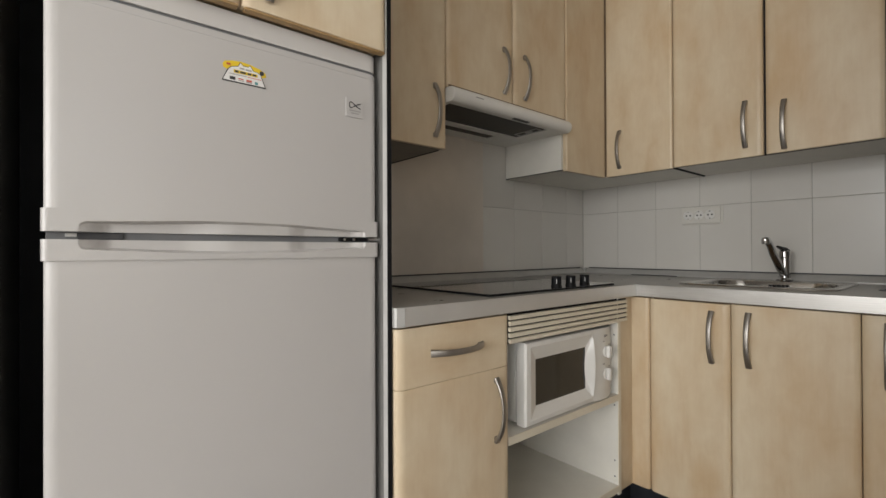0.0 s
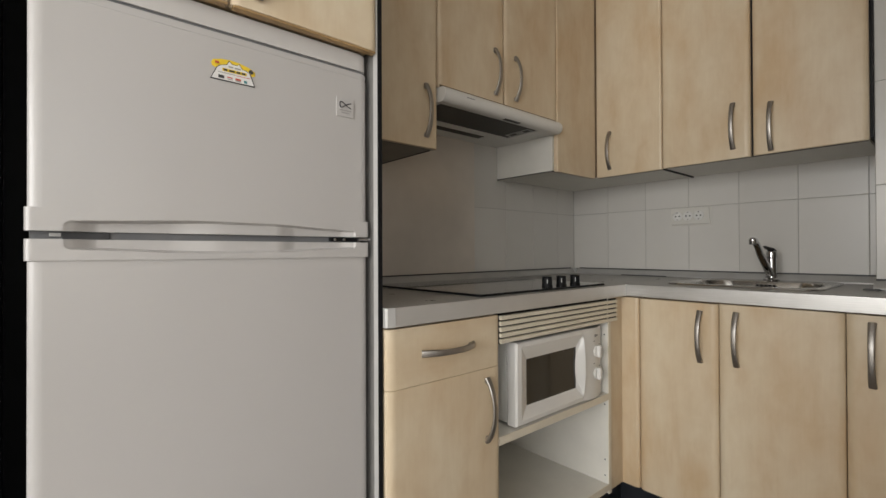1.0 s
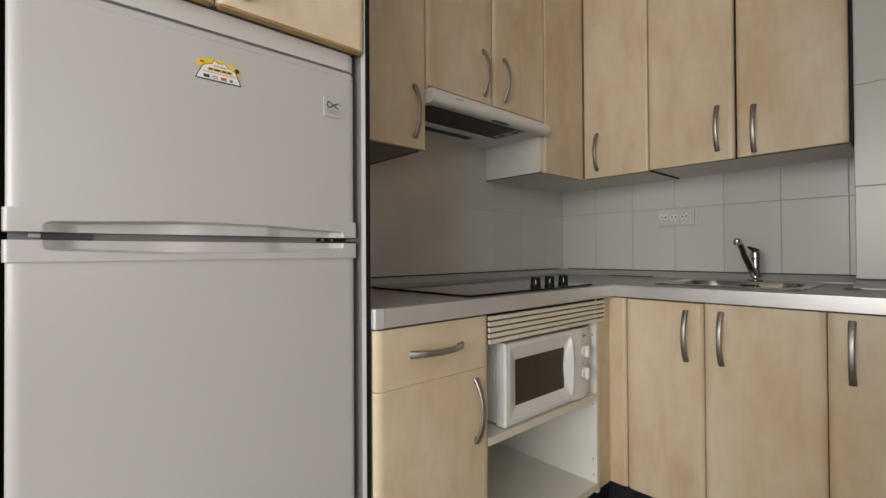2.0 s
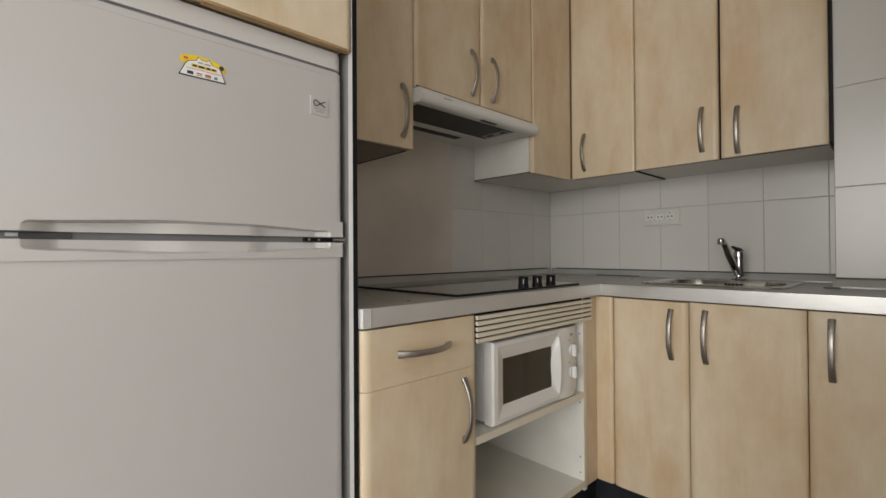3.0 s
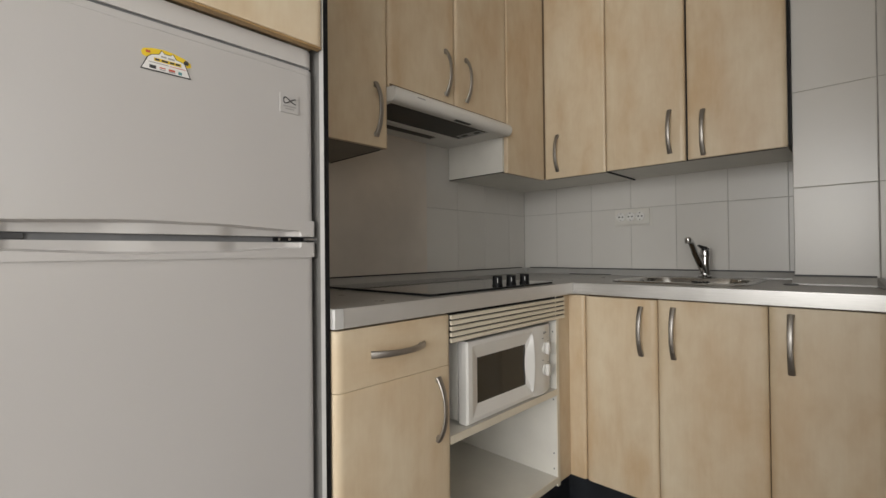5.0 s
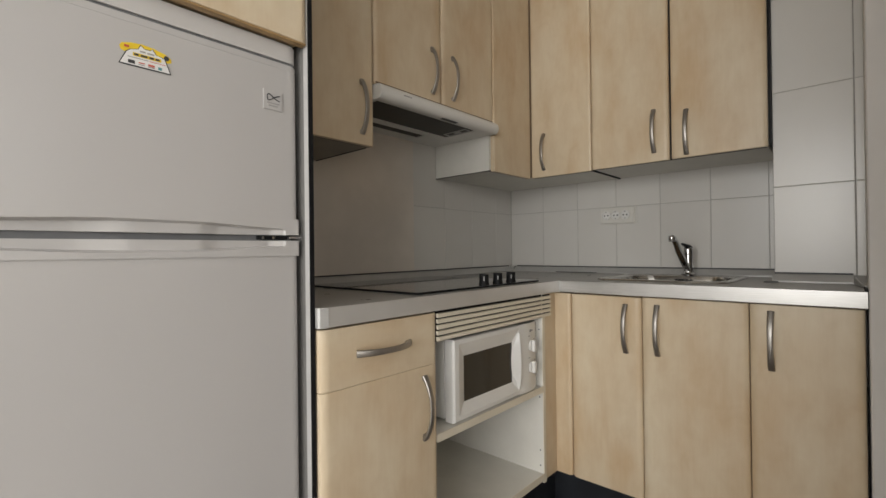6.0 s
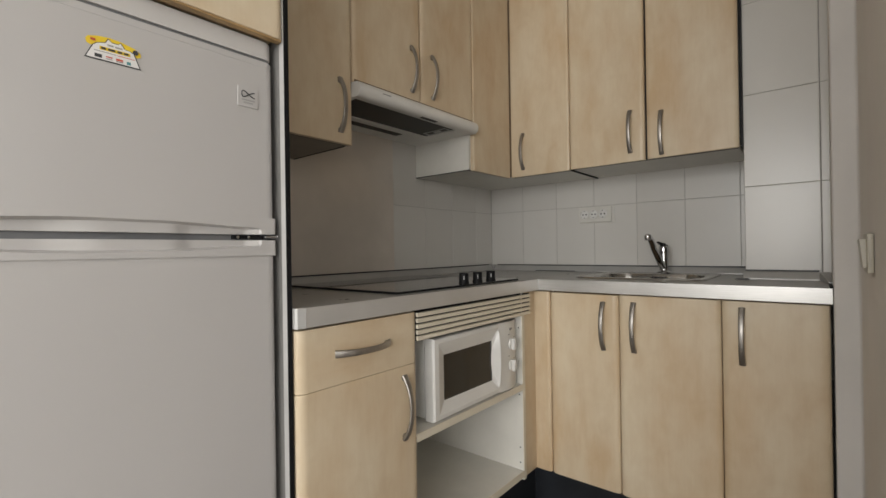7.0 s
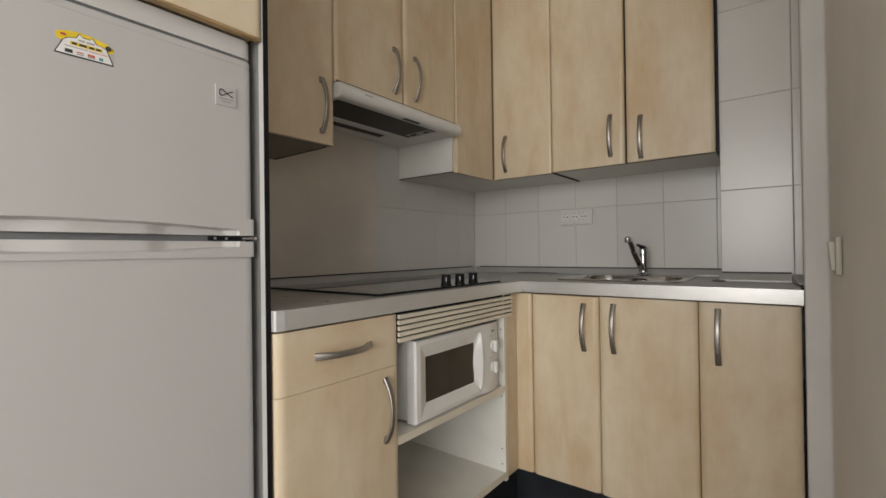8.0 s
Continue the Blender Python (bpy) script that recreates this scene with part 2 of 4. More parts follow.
def bow_handle(side, u, w, z, length=0.157, rise=0.026, flat_run=False):
    """Bowed satin strap handle; upright at u, or lying along u."""
    bm = bmesh.new()
    n = 18
    rings = []
    for i in range(n + 1):
        s = -1 + 2 * i / n
        out = w + 0.003 + rise * (1 - abs(s) ** 2.3)
        slope = rise * 2.3 * abs(s) ** 1.3 * (1 if s < 0 else -1) / (length / 2)
        t = Vector((1, slope)).normalized()
        half = 0.0068 + 0.0016 * abs(s) ** 2
        thick = 0.0034 + 0.0016 * abs(s) ** 3
        run = s * length / 2
        ring = []
        for k in range(12):
            a = 2 * math.pi * k / 12
            ca, sa = math.cos(a), math.sin(a)
            across = half * math.copysign(abs(ca) ** 0.6, ca)
            dep = thick * math.copysign(abs(sa) ** 0.8, sa)
            r2, o2 = run - t.y * dep, out + t.x * dep
            ring.append(bm.verts.new(side(u + r2, o2, z + across) if flat_run else side(u + across, o2, z + r2)))
        rings.append(ring)
    for p, q in zip(rings, rings[1:]):
        for k in range(12):
            bm.faces.new((p[k], p[(k + 1) % 12], q[(k + 1) % 12], q[k]))
    bm.faces.new(rings[0])
    bm.faces.new(rings[-1])
    for s in (-1, 1):
        e = s * (length / 2 - 0.008)
        c = (side(u + e, w - 0.001, z), side(u + e, w + 0.007, z)) if flat_run else (side(u, w - 0.001, z + e), side(u, w + 0.007, z + e))
        add_tube(bm, c, 0.0062, 10)
    return bm


def front(name, side, u0, u1, z0, z1, w, parent, handle=None, thick=0.019, r=0.013, lying=False):
    """A laminate door or drawer front with its bow handle (u, z of the middle)."""
    ob = part(name, prism(bmesh.new(), door_outline(u0, u1, w - thick, w, r), z0, z1, side, 0.0016), WOOD_FLAT if lying else WOOD, parent)
    if handle:
        part("handle", bow_handle(side, handle[0], w, handle[1], flat_run=lying), NICKEL, ob, "curved satin nickel bow handle", angle=60)
    return ob

# ---- the room ----
structure("floor", slab(-5.6, 0.1, -4.1, 0.1, -0.1, 0.0), TILE_FLOOR, "plain stone-look kitchen floor", "floor")
structure("ceiling", slab(-5.6, 0.1, -4.1, 0.1, 2.5, 2.6), CEILING, "plain white painted ceiling", "ceiling")
wall_north = structure("wall_north", slab(-5.5, 0.0, 0.0, 0.1, 0, 2.5), GROUT, "kitchen wall with pale tiles behind the hob", "wall")
wall_east = structure("wall_east", slab(0.0, 0.1, -4.0, 0.1, 0, 2.5), GROUT, "kitchen wall with pale tiles behind the sink", "wall")
structure("wall_west", slabs((-5.6, -5.5, -4.1, -3.9, 0, 2.5), (-5.6, -5.5, -0.6, 0.1, 0, 2.5), (-5.6, -5.5, -3.9, -0.6, 0, 0.7),
                             (-5.6, -5.5, -3.9, -0.6, 2.3, 2.5)), CEILING, "off-white wall with a wide window", "wall")
structure("wall_south", slabs((-5.5, -4.1, -4.1, -4.0, 0, 2.5), (-1.6, 0.1, -4.1, -4.0, 0, 2.5), (-4.1, -1.6, -4.1, -4.0, 0, 0.7),
                              (-4.1, -1.6, -4.1, -4.0, 2.3, 2.5)), CEILING, "off-white wall with a window", "wall")


def window(name, side, u0, u1, z0, z1, w):
    """A plain two-leaf window; side maps (u, depth, z)."""
    ob = thing(name, *side((u0 + u1) / 2, w, z0), "white two-leaf window in the outer wall", "window", kind="structure")
    def bar(nm, a, b, c, d, t, mat, lab=""):
        p, q = side(a, w - t, c), side(b, w + t, d)
        return part(nm, slab(p.x, q.x, p.y, q.y, c, d, bevel=0.004 if mat is PLASTIC else 0), mat, ob, lab)
    mid = (u0 + u1) / 2
    for a, b, c, d in ((u0, u0 + 0.06, z0, z1), (u1 - 0.06, u1, z0, z1), (u0 + 0.06, u1 - 0.06, z0, z0 + 0.06),
                       (u0 + 0.06, u1 - 0.06, z1 - 0.06, z1), (mid - 0.03, mid + 0.03, z0 + 0.06, z1 - 0.06)):
        bar("window_frame", a, b, c, d, 0.03, PLASTIC)
    for a, b in ((u0 + 0.062, mid - 0.032), (mid + 0.032, u1 - 0.062)):
        bar("pane", a, b, z0 + 0.062, z1 - 0.062, 0.003, GLASS).visible_shadow = False


window("window_1", lambda u, w, z: Vector((-5.55 - w, u, z)), -3.9, -0.6, 0.7, 2.3, 0.0)
window("window_2", lambda u, w, z: Vector((u, -4.05 - w, z)), -4.1, -1.6, 0.7, 2.3, 0.0)

# pier beside the upper cabinets and the return of the wall next to it
pier = structure("wall_pier", slab(-0.2770, -0.001, -1.42, -1.2, 0, 2.5), GROUT, "narrow wall pier clad in pale tiles", "wall pier")
bm = bmesh.new()
outline = [(1.42, -0.001), (1.42, 0.470), (1.4152, 0.474), (1.4152, 0.597), (1.418, 0.6), (1.457, 0.6), (1.462, 0.602), (1.465, 0.607), (1.4655, 0.6085), (1.6, 0.6085), (1.6, -0.001)]
prism(bm, outline, 0, 2.5, east)
wall_return = structure("wall_return", bm, PAINT, "painted wall end beside the worktop", "wall")
# unseen far length added to keep south-west light off the sink run's right end
structure("wall_return_face", prism(bmesh.new(), [(1.4655, 0.6087), (1.4672, 0.8), (1.4668, 1.1), (1.466, 1.8), (1.6, 1.8), (1.6, 0.6087)], 0, 2.5, east), RENDER_WALL, "grey textured plaster on the wall return", "wall")
structure("hob_splash_panel", slab(-1.576, -0.757, -0.012, -0.0005, 0.905, 1.54, bevel=0.001), SPLASH, "smooth brownish grey metal splash panel behind the hob", "splashback")

# ---- fridge in its recess ----
FY = 0.555


def rounded_slab(x0, x1, y0, y1, z0, z1, r):
    """Board whose front (-y) corners are rounded."""
    return prism(bmesh.new(), door_outline(x0, x1, -y1, -y0, r, 9), z0, z1, north, 0.002)


def eased(points, s):
    """Smooth run through (place, value) pairs."""
    for (a, p), (b, q) in zip(points, points[1:]):
        if s <= b:
            k = max(0.0, (s - a) / (b - a))
            return p + (q - p) * k * k * (3 - 2 * k)
    return points[-1][1]


SCOOP_REACH = ((0.0, 0.0150), (0.42, 0.0215), (0.60, 0.0205), (1.0, 0.0125))
# depth waves shaped to give the bright and dark reflections along the scoop
SCOOP_DEPTH = ((0.0, 0.001), (0.09, 0.0160), (0.28, 0.0165), (0.46, 0.0080), (0.65, 0.0072), (0.74, 0.0145), (0.93, 0.0130), (1.0, 0.003))


def grip_rail(x0, x1, z0, z1, up):
    """Door rail with a long crisp-edged scoop along the gap, its floor gently waved to imitate reflections."""
    bm = bmesh.new()
    nu, nv = 400, 36
    s0, s1 = -2.0985, -1.6405
    grid = []
    for i in range(nu + 1):
        x = x0 + (x1 - x0) * i / nu
        row = []
        for j in range(nv + 1):
            z = z0 + (z1 - z0) * j / nv
            d = (z - z0) if up else (z1 - z)
            s = (x - s0) / (s1 - s0)
            y = FY + 0.0035
            edge = min(x - x0, x1 - x)
            if edge < 0.008:
                y -= 0.008 - math.sqrt(max(0.0, 0.008 ** 2 - (0.008 - edge) ** 2))
            if 0 < s < 1:
                reach = eased(SCOOP_REACH, s)
                for end in (s / 0.024, (1 - s) / 0.016):
                    if end < 1:
                        reach *= 0.25 + 0.75 * math.sqrt(1 - (1 - end) ** 2)
                q = min(1.0, max(0.0, 1 - d / reach) / 0.22) * min(1.0, s / 0.012, (1 - s) / 0.010)
                y -= eased(SCOOP_DEPTH, s) * q * q * (3 - 2 * q)
            row.append(bm.verts.new((x, -y, z)))
        grid.append(row)
    for a, b in zip(grid, grid[1:]):
        for j in range(nv):
            bm.faces.new((a[j], b[j], b[j + 1], a[j + 1]))
    back = [[bm.verts.new((v.co.x, -FY + 0.03, v.co.z)) for v in (r[0], r[-1])] for r in grid]
    for a, b, p, q in zip(grid, grid[1:], back, back[1:]):
        bm.faces.new((a[0], b[0], q[0], p[0]))
        bm.faces.new((a[-1], b[-1], q[1], p[1]))
    bm.faces.new(list(grid[0]) + [back[0][1], back[0][0]])
    bm.faces.new(list(grid[-1]) + [back[-1][1], back[-1][0]])
    return bm


fridge = thing("fridge", -1.873, -0.3, 0, "white two-door fridge freezer with moulded grip handles", "fridge")
part("body", slab(-2.134, -1.614, -0.50, -0.03, 0.02, 1.384, bevel=0.004), ENAMEL, fridge)
part("top_cover", rounded_slab(-2.1365, -1.6105, -0.552, -0.03, 1.3922, 1.4270, 0.012), ENAMEL_TRIM, fridge, "pale top cover with a grey joint under it")
part("joint_strip", slab(-2.132, -1.616, -0.548, -0.03, 1.3845, 1.3930), GASKET, fridge, "grey joint under the top cover")
freezer_door = part("freezer_door", rounded_slab(-2.1345, -1.6115, -FY, -0.505, 1.078, 1.3738, 0.010), ENAMEL, fridge)
part("top_lip", rounded_slab(-2.1345, -1.6115, -FY, -0.505, 1.3740, 1.3855, 0.010), ENAMEL, freezer_door)
fridge_door = part("fridge_door", rounded_slab(-2.1345, -1.6115, -FY, -0.505, 0.12, 1.0070, 0.010), ENAMEL, fridge)
part("grip_rail", grip_rail(-2.1375, -1.609, 1.0475, 1.0790, True), ENAMEL, freezer_door, "moulded rail with a long scooped grip")
part("grip_rail", grip_rail(-2.1375, -1.609, 1.0065, 1.0362, False), ENAMEL, fridge_door, "moulded rail with a long scooped grip")
part("gasket", slab(-2.132, -1.618, -0.536, -0.5, 1.0355, 1.0480), GASKET, fridge, "grey rubber seal between the doors")
part("kick_plate", slab(-2.13, -1.616, -0.52, -0.5, 0.02, 0.115, bevel=0.003), GASKET, fridge)
hinge = part("hinge", slab(-1.690, -1.630, -0.545, -0.52, 1.0385, 1.0460, bevel=0.001), BLACK, fridge, "dark metal door hinge")
for x in (-1.681, -1.660):
    part("screw", moved(turned([(0.0001, 0), (0.0032, 0), (0.0026, 0.0012), (0.0001, 0.0015)], 12), Matrix.Translation((x, -0.545, 1.0422)) @ Matrix.Rotation(radians(90), 4, "X")), CHROME, hinge)
part("hinge_pin", add_tube(bmesh.new(), [(-1.632, -0.553, 1.0424), (-1.620, -0.5575, 1.0424), (-1.608, -0.5575, 1.0424)], 0.0028, 10), CHROME, hinge, "bright hinge pin", angle=60)
part("hinge_bracket", slab(-2.098, -2.044, -0.5395, -0.52, 1.0372, 1.0462, bevel=0.001), GRAPHITE, fridge, "dark catch between the doors")
part("catch_plate", slab(-2.112, -2.099, -0.5405, -0.52, 1.0400, 1.0455, bevel=0.001), ALU_TRIM, fridge, "pale metal catch plate")
badge = part("badge", slab(-1.683, -1.644, -0.5574, -0.5545, 1.2885, 1.3265, bevel=0.0014), ENAMEL, fridge, "small raised pale badge with a grey mark")
arc = []
for i in range(41):
    k = -1 + i / 20
    arc.append((-1.6635 + 0.0125 * (2 * k * k - 1), -0.5579, 1.3125 - 0.0058 * math.sin(1.35 * math.pi * k)))
part("emblem", add_tube(bmesh.new(), arc, 0.0010, 6), GRAPHITE, badge, "dark grey looped mark", angle=70)
for z, w in ((1.3015, 0.013), (1.2965, 0.009)):
    part("emblem_bar", slab(-1.6635 - w, -1.6635 + w, -0.5579, -0.5570, z - 0.0012, z + 0.0012), PRINT_GREY, badge)


def flat_shape(name, pts, y, material, parent, thick=0.0004, label=""):
    """A thin printed shape on the fridge front, from (x, z) corners."""
    bm = bmesh.new()
    a = [bm.verts.new((x, y, z)) for x, z in pts]
    b = [bm.verts.new((x, y - thick, z)) for x, z in pts]
    k = len(pts)
    bm.faces.new(a)
    bm.faces.new(b)
    for i in range(k):
        bm.faces.new((a[i], a[(i + 1) % k], b[(i + 1) % k], b[i]))
    return part(name, bm, material, parent, label, smooth=False)


# sticker in the shape of a telephone, its printing as bars
st = thing("phone_sticker", -1.8755, -0.5555, 1.3075, "yellow and white telephone-shaped sticker on the freezer door", "sticker")
SX, SZ, SW = -1.8755, 1.3075, 0.0350
sy = -0.5552
P = lambda u, v: (SX + u * SW, SZ + v * SW)
body = [(-1.0, 0.0), (1.0, 0.0), (0.77, 0.60), (0.62, 0.67), (0.42, 0.70), (0.27, 0.92), (0.19, 0.83), (-0.05, 0.83), (-0.19, 0.95), (-0.29, 0.76), (-0.60, 0.67), (-0.74, 0.55)]
flat_shape("handset", [P(-0.81, 0.54), P(-0.95, 0.60), P(-0.99, 0.76), P(-0.90, 0.90), P(-0.55, 1.0), P(-0.15, 1.04), P(0.28, 1.0), P(0.77, 0.88), P(1.03, 0.72), P(1.05, 0.55), P(0.90, 0.48), P(0.74, 0.55), P(0.40, 0.60), P(-0.40, 0.60)], sy, YELLOW, st, 0.0004, "yellow handset shape")
flat_shape("outline", [P(u * 1.035, -0.035 + v * 1.085) for u, v in body], sy - 0.0005, GRAPHITE, st, 0.0004, "thin dark outline")
flat_shape("sheet", [P(u * 0.975, 0.015 + v * 0.985) for u, v in body], sy - 0.0010, PRINT_WHITE, st, 0.0004, "white printed sheet")
for u0, u1, v0, v1, mat in ((-0.22, 0.00, 0.66, 0.73, PRINT_GREY), (0.06, 0.34, 0.65, 0.72, PRINT_GREY), (-0.50, 0.62, 0.43, 0.58, YELLOW), (-0.70, 0.10, 0.335, 0.365, PRINT_GREY), (0.14, 0.80, 0.33, 0.355, PRINT_RED),
                            (-0.68, -0.42, 0.07, 0.22, GRAPHITE), (-0.28, -0.04, 0.15, 0.20, PRINT_RED), (-0.28, -0.04, 0.07, 0.11, PRINT_GREY), (0.09, 0.35, 0.12, 0.21, PRINT_RED), (0.09, 0.35, 0.06, 0.11, PRINT_GREY), (0.49, 0.64, 0.06, 0.19, PRINT_TEAL),
                            (-0.82, -0.64, 0.74, 0.84, PRINT_RED)):
    flat_shape("print_bar", [P(u0, v0), P(u1, v0), P(u1, v1), P(u0, v1)], sy - 0.0015, mat, st, 0.0003)
for u0, u1 in ((-0.45, -0.28), (-0.20, 0.06), (0.14, 0.32), (0.38, 0.55)):
    flat_shape("print_bar", [P(u0, 0.46), P(u1, 0.46), P(u1, 0.55), P(u0, 0.55)], sy - 0.0019, GRAPHITE, st, 0.0003)
flat_shape("print_dot", [P(0.83 + 0.11 * math.cos(a), 0.69 + 0.11 * math.sin(a)) for a in (math.pi * i / 8 for i in range(16))], sy - 0.0015, GRAPHITE, st, 0.0003)


def tall_panel(x0, x1, y, board, edge, label):
    ob = thing("tall_end_panel", (x0 + x1) / 2, -0.3, 0, label, "cabinet panel")
    # behind the front strip the board is darkened, as deep in the gap
    part("board", slab(x0, x1, y + 0.020, -0.002, 0, 2.3, bevel=0.0005), GAP_SHADE_BOARD, ob, "board face in gap-shade grey")
    part("front_strip", slab(x0, x1, y + 0.003, y + 0.020, 0, 2.3, bevel=0.0005), board, ob)
    part("edge_strip", slab(x0 - 0.0006, x1 + 0.0006, y, y + 0.003, 0, 2.3, bevel=0.0005), edge, ob, "black edge strip")


# added black sheet, stands for the deep shade behind and beside the fridge
structure("recess_back", slab(-2.1915, -1.6055, -0.012, -0.001, 0, 2.3), BLACK_BOARD, "black sheet added to keep the fridge recess dark", "wall panel")
tall_panel(-1.6000, -1.5915, -0.580, PANEL_WHITE, BLACK, "white tall end panel with black front edge, greyed for gap shade")
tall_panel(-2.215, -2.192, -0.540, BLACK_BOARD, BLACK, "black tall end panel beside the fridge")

cab = thing("fridge_top_cabinet", -1.9, -0.3, 1.427, "birch laminate cabinet above the fridge, doors closed", "cabinet")
part("body", slab(-2.136, -1.606, -0.558, -0.003, 1.436, 2.24, bevel=0.001), WOOD, cab)
for u0, u1, hu in ((-2.136, -1.888, -1.930), (-1.884, -1.6008, -1.842)):
    leaf = front("door", north, u0, u1, 1.4310, 2.24, 0.578, cab, (hu, 1.530), r=0.009)
    part("bottom_edge", slab(u0 + 0.004, u1 - 0.002, -0.5760, -0.5595, 1.4272, 1.4312, bevel=0.0018), WOOD_EDGE, leaf, "rounded amber edge band")

# ---- wall cabinets ----
TOP = 2.233


def wall_cabinet(label, side, u0, u1, z0, doors, deep=0.306, name="wall_cabinet", joint=SHADOW_GAP, bottom=MELAMINE):
    """Carcass with closed doors; doors are (u0, u1, z0, handle)."""
    ob = thing(name, *side((u0 + u1) / 2, 0.15, z0), label, "cabinet", "wall cabinets")
    a, b = side(u0, 0.003, z0), side(u1, deep, z0)
    part("body", slab(a.x, b.x, a.y, b.y, z0 + 0.003, TOP, bevel=0.001), MELAMINE, ob, "white melamine carcass")
    # sheet over the white carcass, so the door gaps come out shaded
    a, b = side(u0 + 0.002, deep - 0.003, z0), side(u1 - 0.002, deep + 0.0015, z0)
    part("carcass_front", slab(a.x, b.x, a.y, b.y, z0 + 0.0015, TOP - 0.002), joint, ob, "dark sheet standing for shade in the door gaps")
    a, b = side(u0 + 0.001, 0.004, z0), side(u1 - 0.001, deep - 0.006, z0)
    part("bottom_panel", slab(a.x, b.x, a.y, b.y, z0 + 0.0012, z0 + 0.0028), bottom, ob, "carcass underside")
    # black strip paints the shadow line behind the lower door edge
    a, b = side(u0 + 0.001, deep - 0.006, z0), side(u1 - 0.001, deep + 0.0015, z0)
    part("bottom_joint", slab(a.x, b.x, a.y, b.y, z0 - 0.0002, z0 + 0.0026), BLACK, ob, "black strip for the shadow joint under the doors")
    if bottom is SHADED_UNDERSIDE:
        a, b = side(u1 - 0.005, 0.004, z0), side(u1 - 0.001, deep - 0.02, z0)
        part("side_joint", slab(a.x, b.x, a.y, b.y, z0 - 0.0004, z0 + 0.0020), BLACK, ob, "dark joint beside the underside")
    for d in doors:
        front("door", side, d[0], d[1], d[2], TOP, 0.326, ob, d[3], thick=0.018, r=0.011)
    return ob


# underside beside the fridge is coloured darker to stand for its shade
wall_cabinet("single-door birch laminate wall cabinet beside the fridge", north, -1.590, -1.223, 1.330, [(-1.589, -1.2225, 1.328, (-1.2715, 1.4365))], bottom=SHADED_UNDERSIDE)
wall_cabinet("double-door birch laminate wall cabinet over the extractor hood", north, -1.2205, -0.618, 1.527, [(-1.2175, -0.9175, 1.5235, (-0.9685, 1.630)), (-0.9125, -0.6095, 1.5235, (-0.861, 1.631))])
corner = thing("corner_wall_cabinet", -0.2, -0.2, 1.333, "birch laminate corner wall cabinet with white sides", "cabinet", "wall cabinets")
bm = bmesh.new()
prism(bm, [(-0.6155, 0.013), (-0.6155, 0.306), (-0.306, 0.306), (-0.306, 0.601), (-0.013, 0.601), (-0.013, 0.013)], 1.336, TOP, north)
part("body", bm, MELAMINE, corner, "white melamine carcass")
# shade of the inner corner gap, put in as a strip
part("corner_strip", slab(-0.3300, -0.3085, -0.3300, -0.3085, 1.338, TOP), SHADOW_GAP, corner, "dark strip standing for shade in the inner corner gap")
# fills the gap with black, since a deep gap should look shaded
part("side_joint", slab(-0.312, -0.014, -0.6083, -0.6015, 1.3322, TOP), BLACK, corner, "black strip standing for shade in the gap to the next cabinet")
# shadow lines round the corner underside, painted as black strips
part("bottom_joint", slabs((-0.612, -0.334, -0.3080, -0.3010, 1.3335, 1.3365), (-0.3080, -0.3010, -0.600, -0.334, 1.3335, 1.3365), (-0.6158, -0.6120, -0.3080, -0.014, 1.3335, 1.3365)), BLACK, corner, "black strips for the shadow joints under the fronts")
front("fixed_front", north, -0.6065, -0.3268, 1.3315, TOP, 0.326, corner, None, thick=0.018, r=0.005)
front("door", east, 0.3280, 0.6052, 1.3335, TOP, 0.326, corner, (0.392, 1.441), thick=0.018, r=0.006)
wall_cabinet("double-door birch laminate wall cabinet over the sink", east, 0.609, 1.1905, 1.336, [(0.6068, 0.8990, 1.3355, (0.849, 1.447)), (0.9060, 1.1925, 1.3365, (0.958, 1.425))], joint=BLACK)
# darkness of the gap at the pier, put in as a black filler
pier_joint = part("joint_strip", slab(-0.298, -0.02, -1.1992, -1.1915, 1.345, TOP), BLACK)
tagged(pier_joint, "black strip standing for the dark gap between wall cabinet and tiled pier", "trim", kind="structure")

# ---- extractor hood ----
hood = thing("extractor_hood", -0.917, -0.17, 1.475, "slim white extractor hood under the wall cabinet", "extractor hood")
part("body", slab(-1.2175, -0.6175, -0.330, -0.013, 1.486, 1.5215, bevel=0.003), PLASTIC, hood)
prof = [(0.326, 1.5195)] + [(0.335 + 0.022 * math.cos(a), 1.496 + 0.0235 * math.sin(a)) for a in (radians(84 - 12 * i) for i in range(15))] + [(0.318, 1.4735), (0.312, 1.484)]
bm = bmesh.new()
rings = []
for x, s in ((-1.2205, 0.80), (-1.2185, 0.96), (-1.2140, 1.0), (-0.6210, 1.0), (-0.6165, 0.96), (-0.6145, 0.80)):
    rings.append([bm.verts.new((x, -(0.333 + (w - 0.333) * s), 1.496 + (z - 1.496) * s)) for w, z in prof])
for a, b in zip(rings, rings[1:]):
    for i in range(len(prof)):
        bm.faces.new((a[i], a[(i + 1) % len(prof)], b[(i + 1) % len(prof)], b[i]))
bm.faces.new(rings[0])
bm.faces.new(rings[-1])
part("visor", bm, PLASTIC, hood, "rounded white pull-out visor")
part("under_frame", slabs((-1.2170, -0.6190, -0.156, -0.122, 1.476, 1.486), (-1.2170, -0.6190, -0.072, -0.014, 1.478, 1.486),
                          (-0.711, -0.6190, -0.313, -0.156, 1.476, 1.486), (-0.796, -0.6190, -0.122, -0.072, 1.477, 1.486), (-1.2170, -1.2, -0.313, -0.156, 1.476, 1.486)), PLASTIC, hood, "white underside frame")
